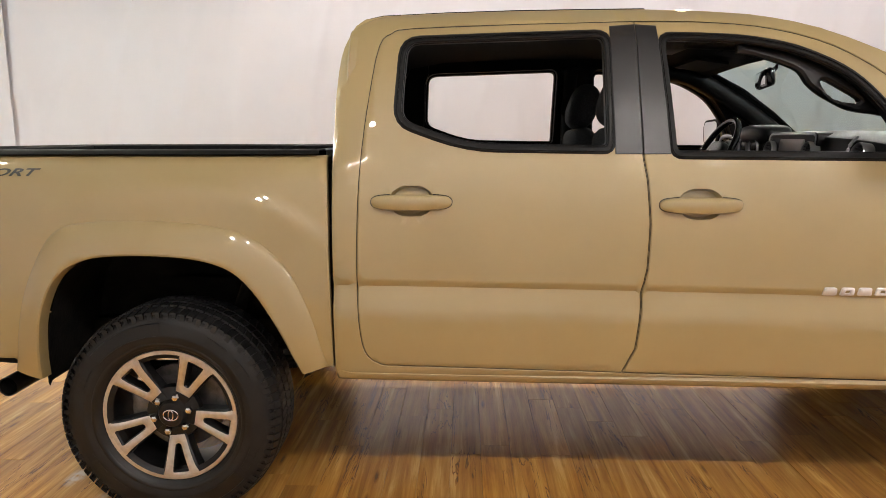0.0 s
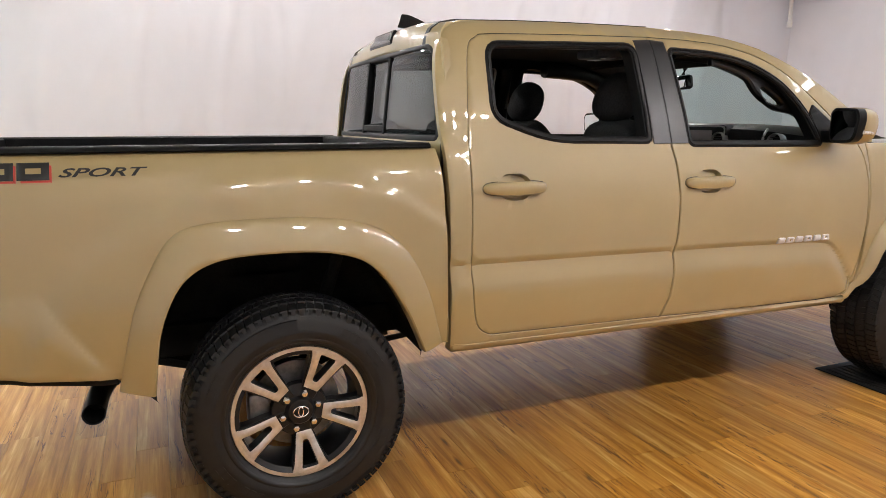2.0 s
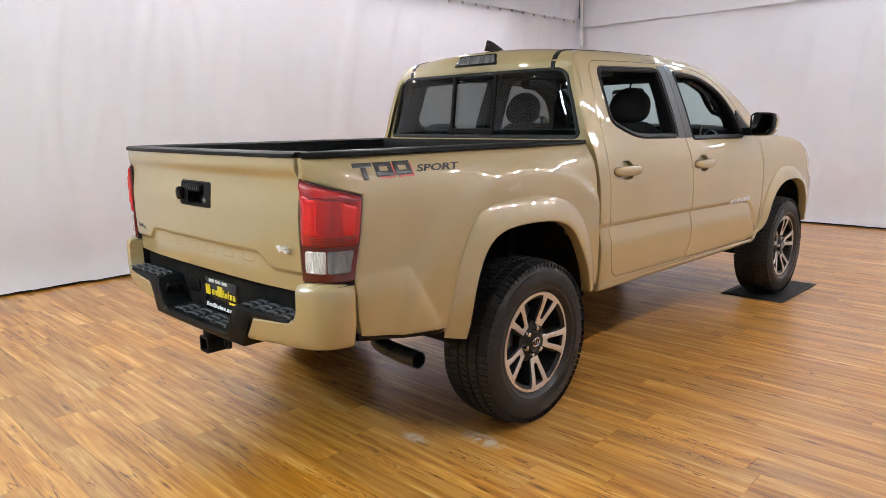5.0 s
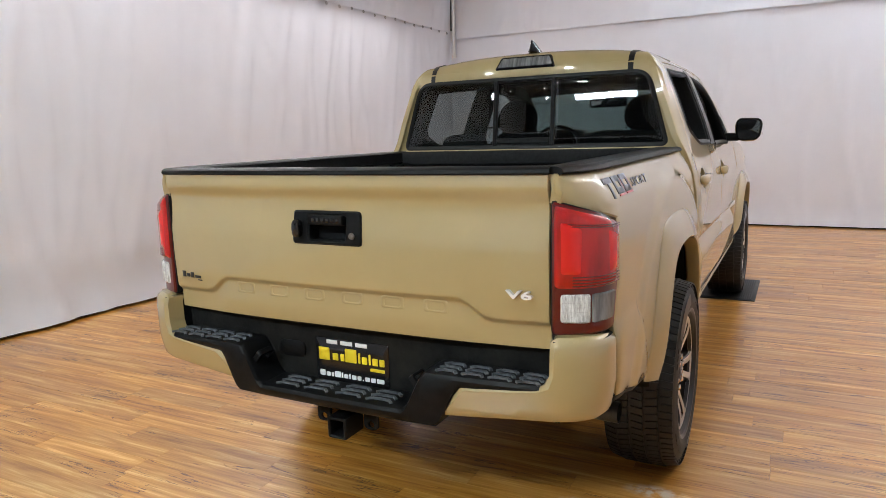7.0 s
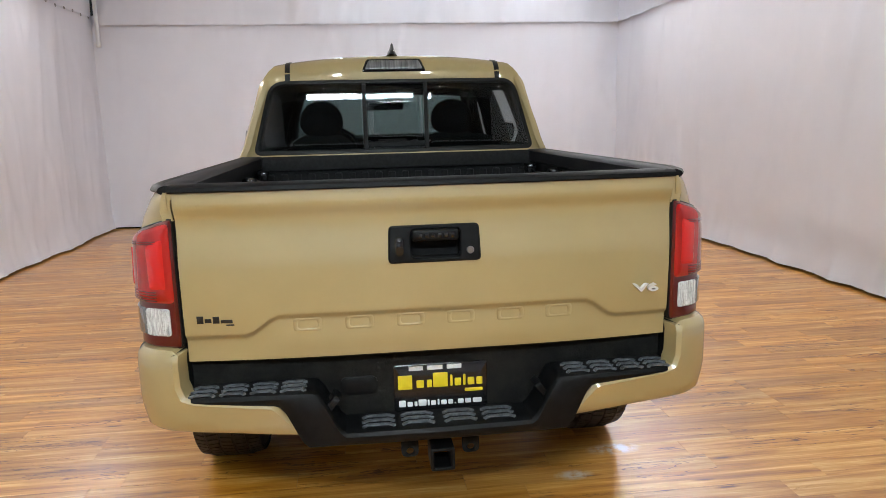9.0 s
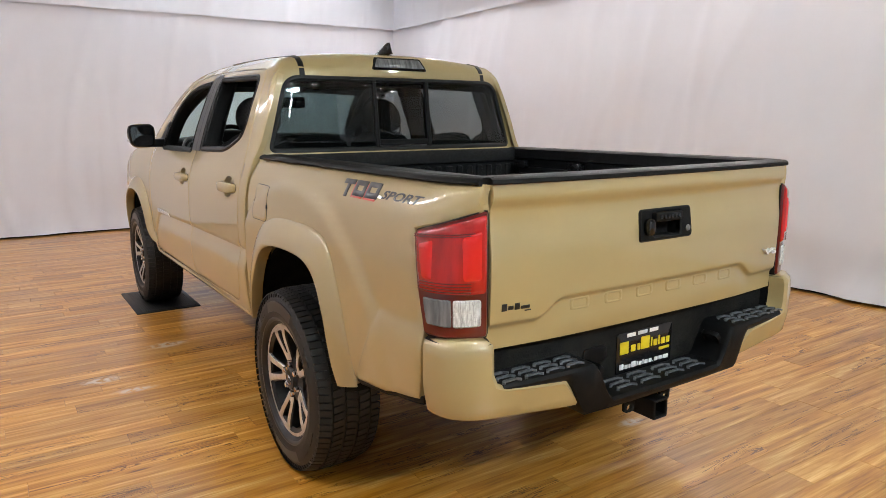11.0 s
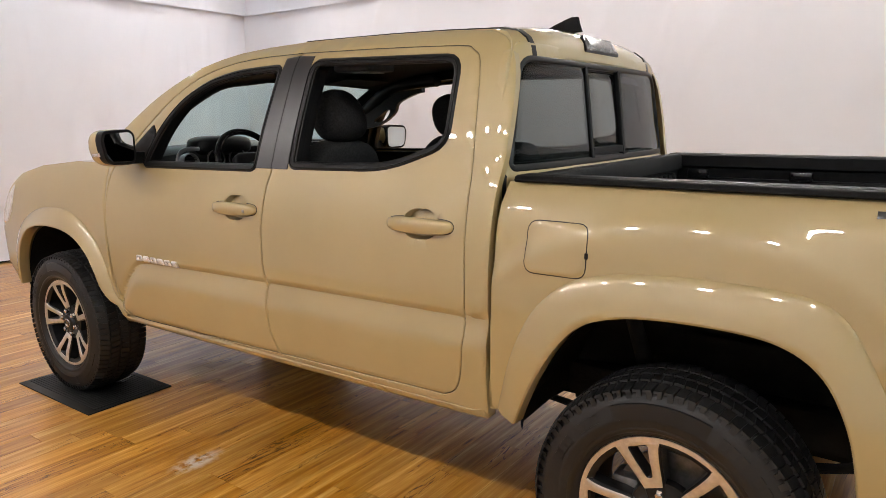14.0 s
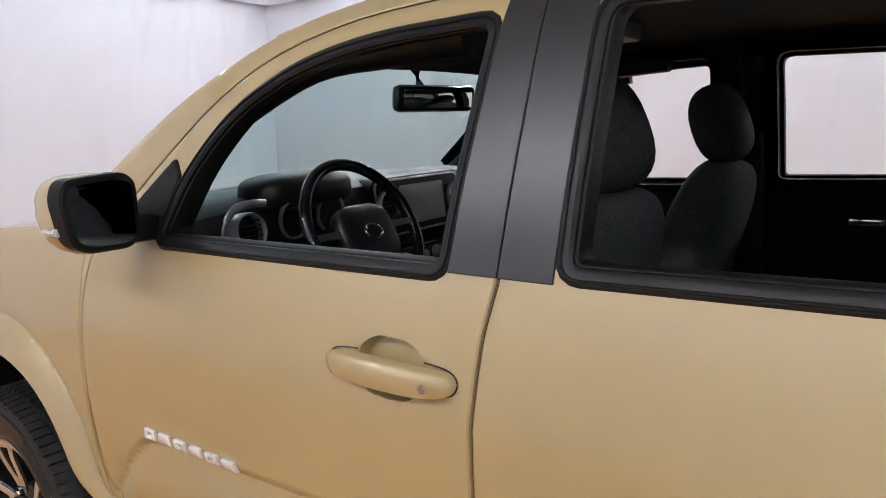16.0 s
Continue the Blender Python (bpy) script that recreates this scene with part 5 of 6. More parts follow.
# dealer plate with plain marks
platep = part("plate", slab(rounded([(-.185, .608), (.122, .608), (.122, .762), (-.185, .762)], .010, 3), lambda u, v, d: Vector((-1.086 + d, u * .93 + .0135, v * .95 + .002)), .004, step=.06), BLACKGLOSS, bumper, "black dealer plate with yellow and white marks")
pl = lambda u, v, d: Vector((-1.0885 + d, u * .93 + .0135, v * .95 + .002))
for a, b in ((.072, .026), (.012, -.038), (-.052, -.100)):
    part("number_bar", slab([(a, .743), (b, .743), (b, .757), (a, .757)], pl, .002, step=.05, edge=.0006, drop=.0004), WHITE, platep, "plain white bar")
for a, b, low, high in ((.108, .062, .682, .728), (.048, .024, .685, .710), (.014, -.002, .685, .710), (-.006, -.054, .684, .732), (-.062, -.070, .685, .722), (-.077, -.098, .685, .710), (-.105, -.113, .685, .722), (-.120, -.142, .685, .710), (-.149, -.169, .685, .710), (-.110, -.169, .663, .674)):
    part("yellow_mark", slab(rounded([(a, low), (b, low), (b, high), (a, high)], .003, 2), pl, .002, step=.05, edge=.0006, drop=.0004), YELLOW, platep, "plain yellow logo block")
for a, b, low, high in ((.108, .090, .624, .645), (.086, .072, .624, .639), (.068, .060, .624, .639), (.057, .036, .624, .645), (.033, .028, .624, .643), (.024, .011, .624, .639), (.007, .002, .624, .643), (-.002, -.017, .624, .639), (-.021, -.034, .624, .639), (-.038, -.042, .624, .628), (-.047, -.062, .624, .639), (-.066, -.082, .624, .639), (-.086, -.110, .624, .639)):
    part("white_mark", slab(rounded([(a * 1.25 - .028, low), (b * 1.25 - .028, low), (b * 1.25 - .028, high), (a * 1.25 - .028, high)], .003, 2), pl, .002, step=.05, edge=.0006, drop=.0004), WHITE, platep, "plain white block")
# tow hitch
bm = bmesh.new()
sq = [(-.036, -.036), (.036, -.036), (.036, .036), (-.036, .036)]
slab(rounded(sq, .008, 2), lambda u, v, d: Vector((-1.176 + d, u - .007, v + .458)), .10, [rounded([(p[0] * .72, p[1] * .72) for p in sq], .004, 2)], step=.05, edge=.003, drop=.003, bm=bm)
hitch = part("tow_hitch", bm, TRIM, bumper, "black square tow receiver")
bm = bmesh.new()
box(bm, -1.09, -1.03, -.13, .12, .480, .530, .012)
part("hitch_bar", bm, UNDER, hitch)
for y in (-.100, .086):
    eye_ = rounded([(y - .026, .446), (y + .026, .446), (y + .026, .506), (y - .026, .506)], .018, 4)
    ring = slab(eye_, lambda u, v, d: Vector((-1.118 + d, u, v)), .012, [[(y + .012 * math.cos(a), .463 + .012 * math.sin(a)) for a in [2 * math.pi * k / 14 for k in range(14)]]], step=.03)
    part("chain_eye", ring, UNDER, hitch, "black safety chain plate")

# underside: frame rails, axles, springs, tank, exhaust
for y in (-.46, .46):
    part("chassis_rail", box(bmesh.new(), -.94, 4.0, y - .04, y + .04, .50, .62, .01), UNDER, truck)
bm = bmesh.new()
box(bm, .58, 2.9, -.70, .70, .50, .56)
box(bm, -1.0, .58, -.41, .41, .62, .76)
box(bm, 2.9, 4.05, -.40, .40, .50, .95)
box(bm, .30, .46, -.45, .45, .47, .62)
box(bm, -.98, -.80, -.60, .60, .58, .70)
part("floor_pan", bm, UNDER, truck)
bm = bmesh.new()
tube(bm, [(0, -.78, .385), (0, .78, .385)], .045, 14)
blob(bm, (.15, .15, .14), (0, .02, .385), 2.2, 12)
part("rear_axle", bm, UNDER, truck)
for s in (1, -1):
    bm = bmesh.new()
    rows = []
    for k in range(4):
        tube(bm, [(-.62 + .1 * k, s * .55, .55 - .02 * k), (-.2, s * .55, .45 - .015 * k), (.1, s * .55, .45 - .015 * k), (.55 - .1 * k, s * .55, .50 - .01 * k)], .012, 6)
    part("leaf_spring", bm, UNDER, truck)
    bm = bmesh.new()
    tube(bm, [(.06, s * .60, .40), (.22, s * .58, .86)], [.030, .024], 10)
    part("shock_absorber", bm, UNDER, truck)
    bm = bmesh.new()
    tube(bm, [(3.235, s * .35, .42), (3.235, s * .78, .395)], .03, 10)
    box(bm, 3.12, 3.35, *sorted((s * .45, s * .74)), .30, .36, .02)
    part("front_suspension", bm, UNDER, truck)
bm = bmesh.new()
path = spline([Vector(p) for p in [(.9, -.30, .46), (.45, -.34, .50), (-.25, -.38, .52), (-.48, -.41, .48), (-.60, -.48, .45), (-.637, -.60, .44), (-.645, -.79, .435)]], n=5)
tube(bm, path, .036, 16, cap=False)
ex = part("exhaust_pipe", bm, PIPE, truck, "dark exhaust tailpipe")
bm = bmesh.new()
tube(bm, [path[-1] + (path[-2] - path[-1]) * .02, path[-2], path[-4]], .030, 16, cap=False)
part("pipe_bore", bm, UNDER, ex)

# ---------------------------------------------------------------- wheels
TR, RIM = 0.386, 0.236


def wheel_meshes():
    out = {}

    def keep(name, bm, mat, smooth=True):
        bmesh.ops.recalc_face_normals(bm, faces=bm.faces[:])
        me = bpy.data.meshes.new(name)
        bm.to_mesh(me)
        bm.free()
        me.materials.append(mat)
        if smooth:
            for p in me.polygons:
                p.use_smooth = True
            me.set_sharp_from_angle(angle=radians(35))
        out[name] = me
    # outer face at +y
    bm = bmesh.new()
    lathe(bm, [(.205, .10), (.222, .112), (.237, .110), (.238, .100), (.222, .096), (.212, .06), (.200, -.02), (.215, -.09), (.232, -.10), (.236, -.11)], 72)
    keep("wheel", bm, DARKALLOY)
    bm = bmesh.new()
    lathe(bm, [(.236, .104), (.245, .118), (.262, .128), (.285, .133), (.292, .1345), (.296, .1335), (.325, .130), (.350, .122), (.364, .110), (.374, .096), (.379, .05), (.379, -.05), (.374, -.096), (.364, -.110), (.345, -.125), (.30, -.133), (.26, -.128), (.236, -.105)], 96)
    # moulded sidewall bars
    for a0, a1 in ((20, 62), (118, 160), (200, 242), (298, 340)):
        n = 8
        for k in range(n):
            if k % 4 == 3:
                continue
            b0, b1 = radians(a0 + (a1 - a0) * k / n), radians(a0 + (a1 - a0) * (k + .72) / n)
            rows = []
            for r, y in ((.300, .1325), (.301, .1350), (.326, .1325), (.327, .129)):
                rows.append([(r * math.cos(b), y, r * math.sin(b)) for b in (b0, (b0 + b1) / 2, b1)])
            loft(bm, rows)
    keep("tyre", bm, RUBBER)
    # smooth raised bands and the rim protector ring
    bm = bmesh.new()
    for a0, a1 in ((66, 114), (246, 294)):
        rows = []
        for r, y in ((.292, .1330), (.293, .1362), (.334, .1318), (.336, .1265)):
            rows.append([(r * math.cos(b), y, r * math.sin(b)) for b in [radians(a0 + (a1 - a0) * k / 16) for k in range(17)]])
        loft(bm, rows)
    lathe(bm, [(.252, .1225), (.256, .1275), (.262, .1300), (.267, .1303), (.270, .1285)], 96)
    keep("sidewall_band", bm, BANDRUBBER)
    # tread blocks: five staggered ribs and shoulder lugs
    bm = bmesh.new()
    verts, faces = [], []
    for rib, (c, w, r, n, duty) in enumerate(((-.105, .046, .382, 80, .84), (-.054, .046, .386, 78, .88), (0.0, .046, .387, 78, .88), (.054, .046, .386, 78, .88), (.105, .046, .382, 80, .84))):
        for k in range(n):
            a = 2 * math.pi * (k + .37 * rib) / n
            d = 2 * math.pi / n * duty / 2
            skew = .25 * d * (1 if rib % 2 else -1)
            s = len(verts)
            for rr, q in ((.366, 1.0), (r, .93)):
                for yy, sk in ((c - w / 2 * q, -skew), (c + w / 2 * q, skew)):
                    drop = .010 * step01((abs(yy) - .10) / .03) if rr > .37 else 0
                    for aa in (a - d * q + sk, a + d * q + sk):
                        verts.append(((rr - drop) * math.cos(aa), yy, (rr - drop) * math.sin(aa)))
            faces += [(s + 4, s + 5, s + 7, s + 6), (s, s + 1, s + 5, s + 4), (s + 2, s + 6, s + 7, s + 3), (s, s + 4, s + 6, s + 2), (s + 1, s + 3, s + 7, s + 5)]
    for sgn in (1, -1):
        n = 80
        for k in range(n):
            a = 2 * math.pi * (k + (.37 * 4 if sgn > 0 else 0)) / n
            d = 2 * math.pi / n * (.60 if k % 2 else .46) / 2
            s = len(verts)
            r1 = .342 if k % 2 else .352
            for (rr, yy) in ((.373, .112), (.366, .1205), (r1, .1240), (r1, .118)):
                for aa in (a - d, a + d):
                    verts.append((rr * math.cos(aa), sgn * yy, rr * math.sin(aa)))
            faces += [(s, s + 1, s + 3, s + 2), (s + 2, s + 3, s + 5, s + 4), (s + 4, s + 5, s + 7, s + 6), (s, s + 2, s + 4, s + 6), (s + 1, s + 7, s + 5, s + 3)]
    me = bpy.data.meshes.new("tread")
    me.from_pydata(verts, [], faces)
    me.materials.append(RUBBER)
    out["tread"] = me
    # machined lip and split spokes, dark sides
    bm = bmesh.new()
    lathe(bm, [(.218, .098), (.222, .1125), (.2345, .1125), (.2375, .108), (.238, .10)], 72)
    keep("lip", bm, MACHINED)

    def dish(r):
        return .090 + .022 * step01((r - .07) / .14)

    def disc(u, v, d):
        return Vector((u, dish(math.hypot(u, v)) - d, v))
    outer = spline([Vector(p) for p in [(.080, .026), (.098, .031), (.150, .043), (.200, .058), (.2235, .076)]], n=3)
    slot = rounded([(.110, .0090), (.210, .0300), (.210, -.0300), (.110, -.0090)], .007, 2)
    tip = [(.229, 0.0)]
    loop = [(p.x, -p.y) for p in outer] + tip + [(p.x, p.y) for p in outer[::-1]]
    bm = sheet(loop, disc, [slot], step=.02, edge=.003, drop=.002, depth=.0035)
    keep("spoke_face", bm, MACHINED)
    loop2 = [(.045, -.030)] + [(p.x, -p.y * 1.10 - .002) for p in outer] + tip + [(p.x, p.y * 1.10 + .002) for p in outer[::-1]] + [(.045, .030)]
    bm = sheet(loop2, lambda u, v, d: disc(u, v, d + .003), [inset([Vector(p) for p in slot], .002)], step=.02, edge=.005, drop=.006, depth=.050)
    keep("spoke", bm, DARKALLOY)
    bm = bmesh.new()
    lathe(bm, [(.0001, .106), (.030, .1055), (.042, .103), (.047, .096), (.052, .088), (.070, .084), (.094, .080), (.100, .060)], 48)
    keep("hub", bm, DARKALLOY)
    bm = bmesh.new()
    tube(bm, [(.026 * math.cos(a), .1065, .0195 * math.sin(a)) for a in [2 * math.pi * k / 24 for k in range(24)]], .0022, 6, closed=True)
    tube(bm, [(.0085 * math.cos(a), .1065, .0170 * math.sin(a)) for a in [2 * math.pi * k / 20 for k in range(20)]], .002, 6, closed=True)
    keep("centre_emblem", bm, CHROME)
    bm = bmesh.new()
    rows = []
    for r, y in ((.0135, .078), (.0135, .099), (.0105, .1045), (.005, .1065)):
        rows.append([(r * math.cos(2 * math.pi * k / 6), y, r * math.sin(2 * math.pi * k / 6)) for k in range(6)])
    loft(bm, rows, closed=True)
    bm.faces.new([v for v in bm.verts][-6:])
    keep("lug_nut", bm, CHROME)
    bm = bmesh.new()
    lathe(bm, [(.06, .012), (.155, .012), (.155, -.012), (.06, -.012)], 48)
    box(bm, .085, .168, -.04, .045, -.06, .06, .015)
    keep("brake_disc", bm, STEEL)
    return out


WM = wheel_meshes()
for nm, cx, s, spin, steer in (("rear", 0.0, -1, 25, 0), ("rear", 0.0, 1, 2, 0), ("front", 3.235, -1, 46, 0), ("front", 3.235, 1, -5, 0)):
    z = .380 if nm == "rear" else .391
    wheel = shared("wheel", WM["wheel"], truck)
    wheel.matrix_basis = Matrix.Translation((cx, s * .792, z)) @ Matrix.Rotation(0 if s > 0 else math.pi, 4, "Z")
    tagged(wheel, "dark alloy wheel with machined split spokes")
    roll = Matrix.Rotation(radians(spin), 4, "Y")
    shared("tyre", WM["tyre"], wheel)
    shared("tread", WM["tread"], wheel)
    shared("sidewall_band", WM["sidewall_band"], wheel, roll)
    shared("lip", WM["lip"], wheel)
    shared("hub", WM["hub"], wheel)
    shared("centre_emblem", WM["centre_emblem"], wheel)
    shared("brake_disc", WM["brake_disc"], wheel)
    for k in range(5):
        r = roll @ Matrix.Rotation(2 * math.pi * k / 5, 4, "Y")
        shared("spoke", WM["spoke"], wheel, r)
        shared("spoke_face", WM["spoke_face"], wheel, r)
    for k in range(6):
        a = radians(spin + 20) + 2 * math.pi * k / 6
        shared("lug_nut", WM["lug_nut"], wheel, Matrix.Translation((.0635 * math.cos(a), 0, .0635 * math.sin(a))))

# ---------------------------------------------------------------- rubber mats under the front wheels
for s in (1, -1):
    x0, x1 = (2.84, 3.60) if s > 0 else (2.93, 3.74)
    y0, y1 = sorted((s * .56, s * 1.03))
    mat = part("rubber_mat", box(bmesh.new(), x0, x1, y0, y1, .0005, .008, .003), RUBBER)
    tagged(mat, "black ribbed rubber mat under a front wheel", "mat", "rubber mats")
    n = int((y1 - y0 - .06) / .016)
    bm = bmesh.new()
    for k in range(n):
        y = y0 + .03 + k * .016
        box(bm, x0 + .03, x1 - .03, y, y + .008, .006, .0115)
    part("ribs", bm, RUBBER, mat)

# ---------------------------------------------------------------- cabin
# headliner and inner pillars
rows = []
for x, z in ((.66, 1.60), (.70, 1.690), (.9, 1.722), (1.3, 1.738), (1.65, 1.740), (1.95, 1.718), (2.20, 1.668), (2.28, 1.640)):
    ye = side_y(x, min(z + .02, 1.74)) - .035
    rows.append([(x, ye * t, z + .02 * (1 - t * t)) for t in [-1 + j / 8 for j in range(17)]])
bm, _ = loft(bmesh.new(), rows)
bmesh.ops.recalc_face_normals(bm, faces=bm.faces[:])
bmesh.ops.solidify(bm, geom=bm.faces[:], thickness=.012)
liner = part("headliner", bm, HEADLINER, truck, "dark cabin headliner")
for s in (1, -1):
    bm = bmesh.new()
    tube(bm, [(1.58, s * .75, .60), (1.58, s * .735, 1.25), (1.57, s * .675, 1.45), (1.56, s * .60, 1.68)], [.05, .045, .04, .045], 10)
    part("inner_pillar", bm, DASH, truck)
for s in (1, -1):
    bm = bmesh.new()
    wide = .048 if s > 0 else .034
    tube(bm, spline([Vector(p) for p in [(2.80, s * .735, 1.27), (2.58, s * .704, 1.425), (2.40, s * .668, 1.535), (2.18, s * .615, 1.640), (1.98, s * .575, 1.662), (1.80, s * .565, 1.672)]], n=4), wide, 12)
    grab = part("inner_windscreen_pillar", bm, DASH, truck)
    if s < 0:
        swell = [(1.95, 1.614), (2.00, 1.606), (2.10, 1.575), (2.155, 1.548), (2.182, 1.506), (2.222, 1.473), (2.265, 1.449), (2.337, 1.416), (2.45, 1.398), (2.515, 1.362), (2.56, 1.30)]
        swell = spline([Vector(p) for p in swell], n=3) + [Vector(p) for p in [(2.63, 1.32), (2.50, 1.455), (2.36, 1.555), (2.20, 1.625), (1.95, 1.655)]]
        grip = spline([Vector(p) for p in [(2.223, 1.511), (2.243, 1.478), (2.276, 1.453), (2.345, 1.441), (2.355, 1.455), (2.293, 1.491), (2.240, 1.519)]], True, 3)
        bm = slab(swell, lambda u, v, d: Vector((u, s * (.690 - .26 * max(0.0, v - 1.5) - d), v)), .034, [grip], step=.04, edge=.010, drop=.008)
        part("grab_handle", bm, DASH, grab, "black pillar trim with a grab slot")
    bm = bmesh.new()
    slab(rounded([(.10, -.075), (.46, -.075), (.46, .075), (.10, .075)], .025, 3), lambda u, v, d: Vector((2.13 + v * .98, s * u, 1.672 - v * .14 - d)), .014, step=.1, bm=bm)
    part("sun_visor", bm, HEADLINER, liner, "folded-up sun visor")
bm = bmesh.new()
box(bm, 1.72, 1.95, -.10, .10, 1.690, 1.735, .012)
part("overhead_console", bm, CONSOLE, liner, "overhead console with pale lamp lenses")
for y in (-.06, .06):
    part("map_lamp", box(bmesh.new(), 1.78, 1.84, y - .03, y + .03, 1.686, 1.692, .002), SILVERTRIM, liner)
# cabin floor and tub
bm = bmesh.new()
box(bm, .60, 2.85, -.78, .78, .56, .60)
box(bm, .585, .66, -.76, .76, .60, 1.29, .01)
part("cabin_floor", bm, DASH, truck)

# front seats
def seat(y, back=0.0):
    bm = bmesh.new()
    lean = Matrix.Translation((1.80 - back, y, .80)) @ Matrix.Rotation(radians(-17), 4, "Y")
    def bolster(p):
        q = Vector(p)
        q.y *= 1 - .16 * max(0, q.z) ** 2
        q.x += .10 * abs(q.y) ** 3 - .05
        return q
    blob(bm, (.085, .255, .345), (0, 0, .254), 3.8, 16, m=lean, shape=bolster)
    backrest = part("seat_backrest", bm, CLOTH, truck, "black cloth front seat")
    bm = bmesh.new()
    blob(bm, (.30, .26, .10), (1.98 - back, y, .80), 3.2, 14)
    part("seat_cushion", bm, CLOTH, backrest)
    bm = bmesh.new()
    def hr(p):
        q = Vector(p)
        q.y *= 1 - .10 * q.z - .10 * max(0, q.z) ** 2
        q.x -= .18 * (1 - q.y * q.y) * .2
        return q
    tilt = Matrix.Translation((1.655 - back, y, 1.474)) @ Matrix.Rotation(radians(20), 4, "Y")
    blob(bm, (.072, .138, .116), (0, 0, 0), 2.5, 14, m=tilt, shape=hr)
    part("headrest", bm, CLOTH, backrest, "rounded black headrest")
    bm = bmesh.new()
    for dy in (-.06, .06):
        tube(bm, [(1.655 - back, y + dy, 1.32), (1.648 - back, y + dy, 1.41)], .007, 8)
    part("headrest_post", bm, CHROME, backrest, "bright headrest posts")


seat(.43, .05)
seat(-.43, .05)
# rear bench
bm = bmesh.new()
def slope(p):
    q = Vector(p)
    q.x -= .35 * q.z
    return q
blob(bm, (.085, .70, .31), (.80, 0, .92), 4.5, 16, shape=slope)
bench = part("rear_bench_back", bm, CLOTH, truck, "black cloth rear bench")
bm = bmesh.new()
blob(bm, (.24, .69, .09), (1.02, 0, .78), 4.5, 14)
part("rear_bench_cushion", bm, CLOTH, bench)
for y in (-.42, .42, 0):
    bm = bmesh.new()
    blob(bm, (.055, .135, .075 if y else .055), (.735, y, 1.30 if y else 1.27), 3, 12)
    part("rear_headrest", bm, CLOTH, bench)

# dashboard
bm = bmesh.new()
prof = [(2.74, 1.300), (2.62, 1.308), (2.50, 1.302), (2.455, 1.282), (2.44, 1.235), (2.435, 1.12), (2.47, 1.06), (2.50, .95), (2.56, .80), (2.70, .66)]
rows = [[(2.905 - .118 * t * t, .755 * t, 1.236 + .020 * t * t) for t in [-1 + j / 14 for j in range(29)]]]
for x, z in prof:
    rows.append([(x + .05 * abs(t) ** 3, .755 * t, z - .040 * abs(t) ** 3) for t in [-1 + j / 14 for j in range(29)]])
loft(bm, rows)
dash = part("dashboard", bm, DASH, truck, "black dashboard with silver trim and screen")
dash.location.z = .046
bm = bmesh.new()
slab(rounded([(-.205, 1.120), (.205, 1.120), (.225, 1.300), (-.225, 1.300)], .03, 3), lambda u, v, d: Vector((2.410 + (v - 1.105) * .10 + d, u - .06, v)), .10, step=.06, bm=bm)
part("centre_bezel", bm, DASH, dash, "black centre surround")
bm = bmesh.new()
slab(rounded([(-.205, 1.124), (.205, 1.124), (.219, 1.296), (-.219, 1.296)], .03, 3), lambda u, v, d: Vector((2.4065 + (v - 1.105) * .10 + d, u - .06, v)), .006, [rounded([(-.197, 1.131), (.197, 1.131), (.210, 1.289), (-.210, 1.289)], .026, 3)], step=.06, edge=.002, drop=.002, bm=bm)
part("centre_trim", bm, SILVERTRIM, dash, "thin silver edge round the centre panel")
bm = bmesh.new()
slab(rounded([(-.112, 1.150), (.112, 1.150), (.112, 1.272), (-.112, 1.272)], .008, 2), lambda u, v, d: Vector((2.405 + (v - 1.105) * .10 + d, u - .072, v)), .01, step=.06, bm=bm)
part("touch_screen", bm, SCREEN, dash, "grey unlit touch screen")
for y in (-.245, .110, .625, -.62):
    ring = bmesh.new()
    m = Matrix.Translation((2.408, y, 1.218)) @ Matrix.Rotation(radians(8), 4, "Y")
    lathe(ring, [(.037, .0), (.0405, -.009), (.0435, -.010), (.046, -.003), (.046, .03)], 28, "x")
    for v in ring.verts:
        v.co = m @ v.co
    vent = part("air_vent", ring, SILVERTRIM, dash, "round air vent with silver ring")
    bm = bmesh.new()
    lathe(bm, [(.0001, .02), (.036, .02)], 24, "x")
    for k in range(5):
        box(bm, -.004, .012, -.033, .033, -.027 + k * .0125, -.024 + k * .0125)
    for v in bm.verts:
        v.co = m @ v.co
    part("vent_slats", bm, DASH, vent)
bm = bmesh.new()
blob(bm, (.085, .170, .050), (2.500, .385, 1.290), 3.4, 14)
part("instrument_hood", bm, DASH, dash)
bm = bmesh.new()
box(bm, 2.40, 2.44, -.14, .10, 1.015, 1.085, .01)
part("climate_panel", bm, BLACKGLOSS, dash)
for y in (-.10, -.02, .06):
    bm = bmesh.new()
    lathe(bm, [(.0001, -.024), (.017, -.024), (.020, 0)], 18, "x")
    for v in bm.verts:
        v.co += Vector((2.398, y, 1.05))
    part("climate_knob", bm, SILVERTRIM, dash)
# dark instrument dials in silver rings behind the wheel
for y in (.335, .465):
    bm = bmesh.new()
    lathe(bm, [(.046, .004), (.048, -.004), (.051, -.004), (.053, .006)], 28, "x")
    for v in bm.verts:
        v.co += Vector((2.425, y, 1.225))
    dial = part("instrument_dial", bm, SILVERTRIM, dash, "instrument dial with silver ring")
    bm = bmesh.new()
    lathe(bm, [(.0001, .004), (.047, .004)], 24, "x")
    for v in bm.verts:
        v.co += Vector((2.425, y, 1.225))
    part("dial_face", bm, BLACKGLOSS, dial)
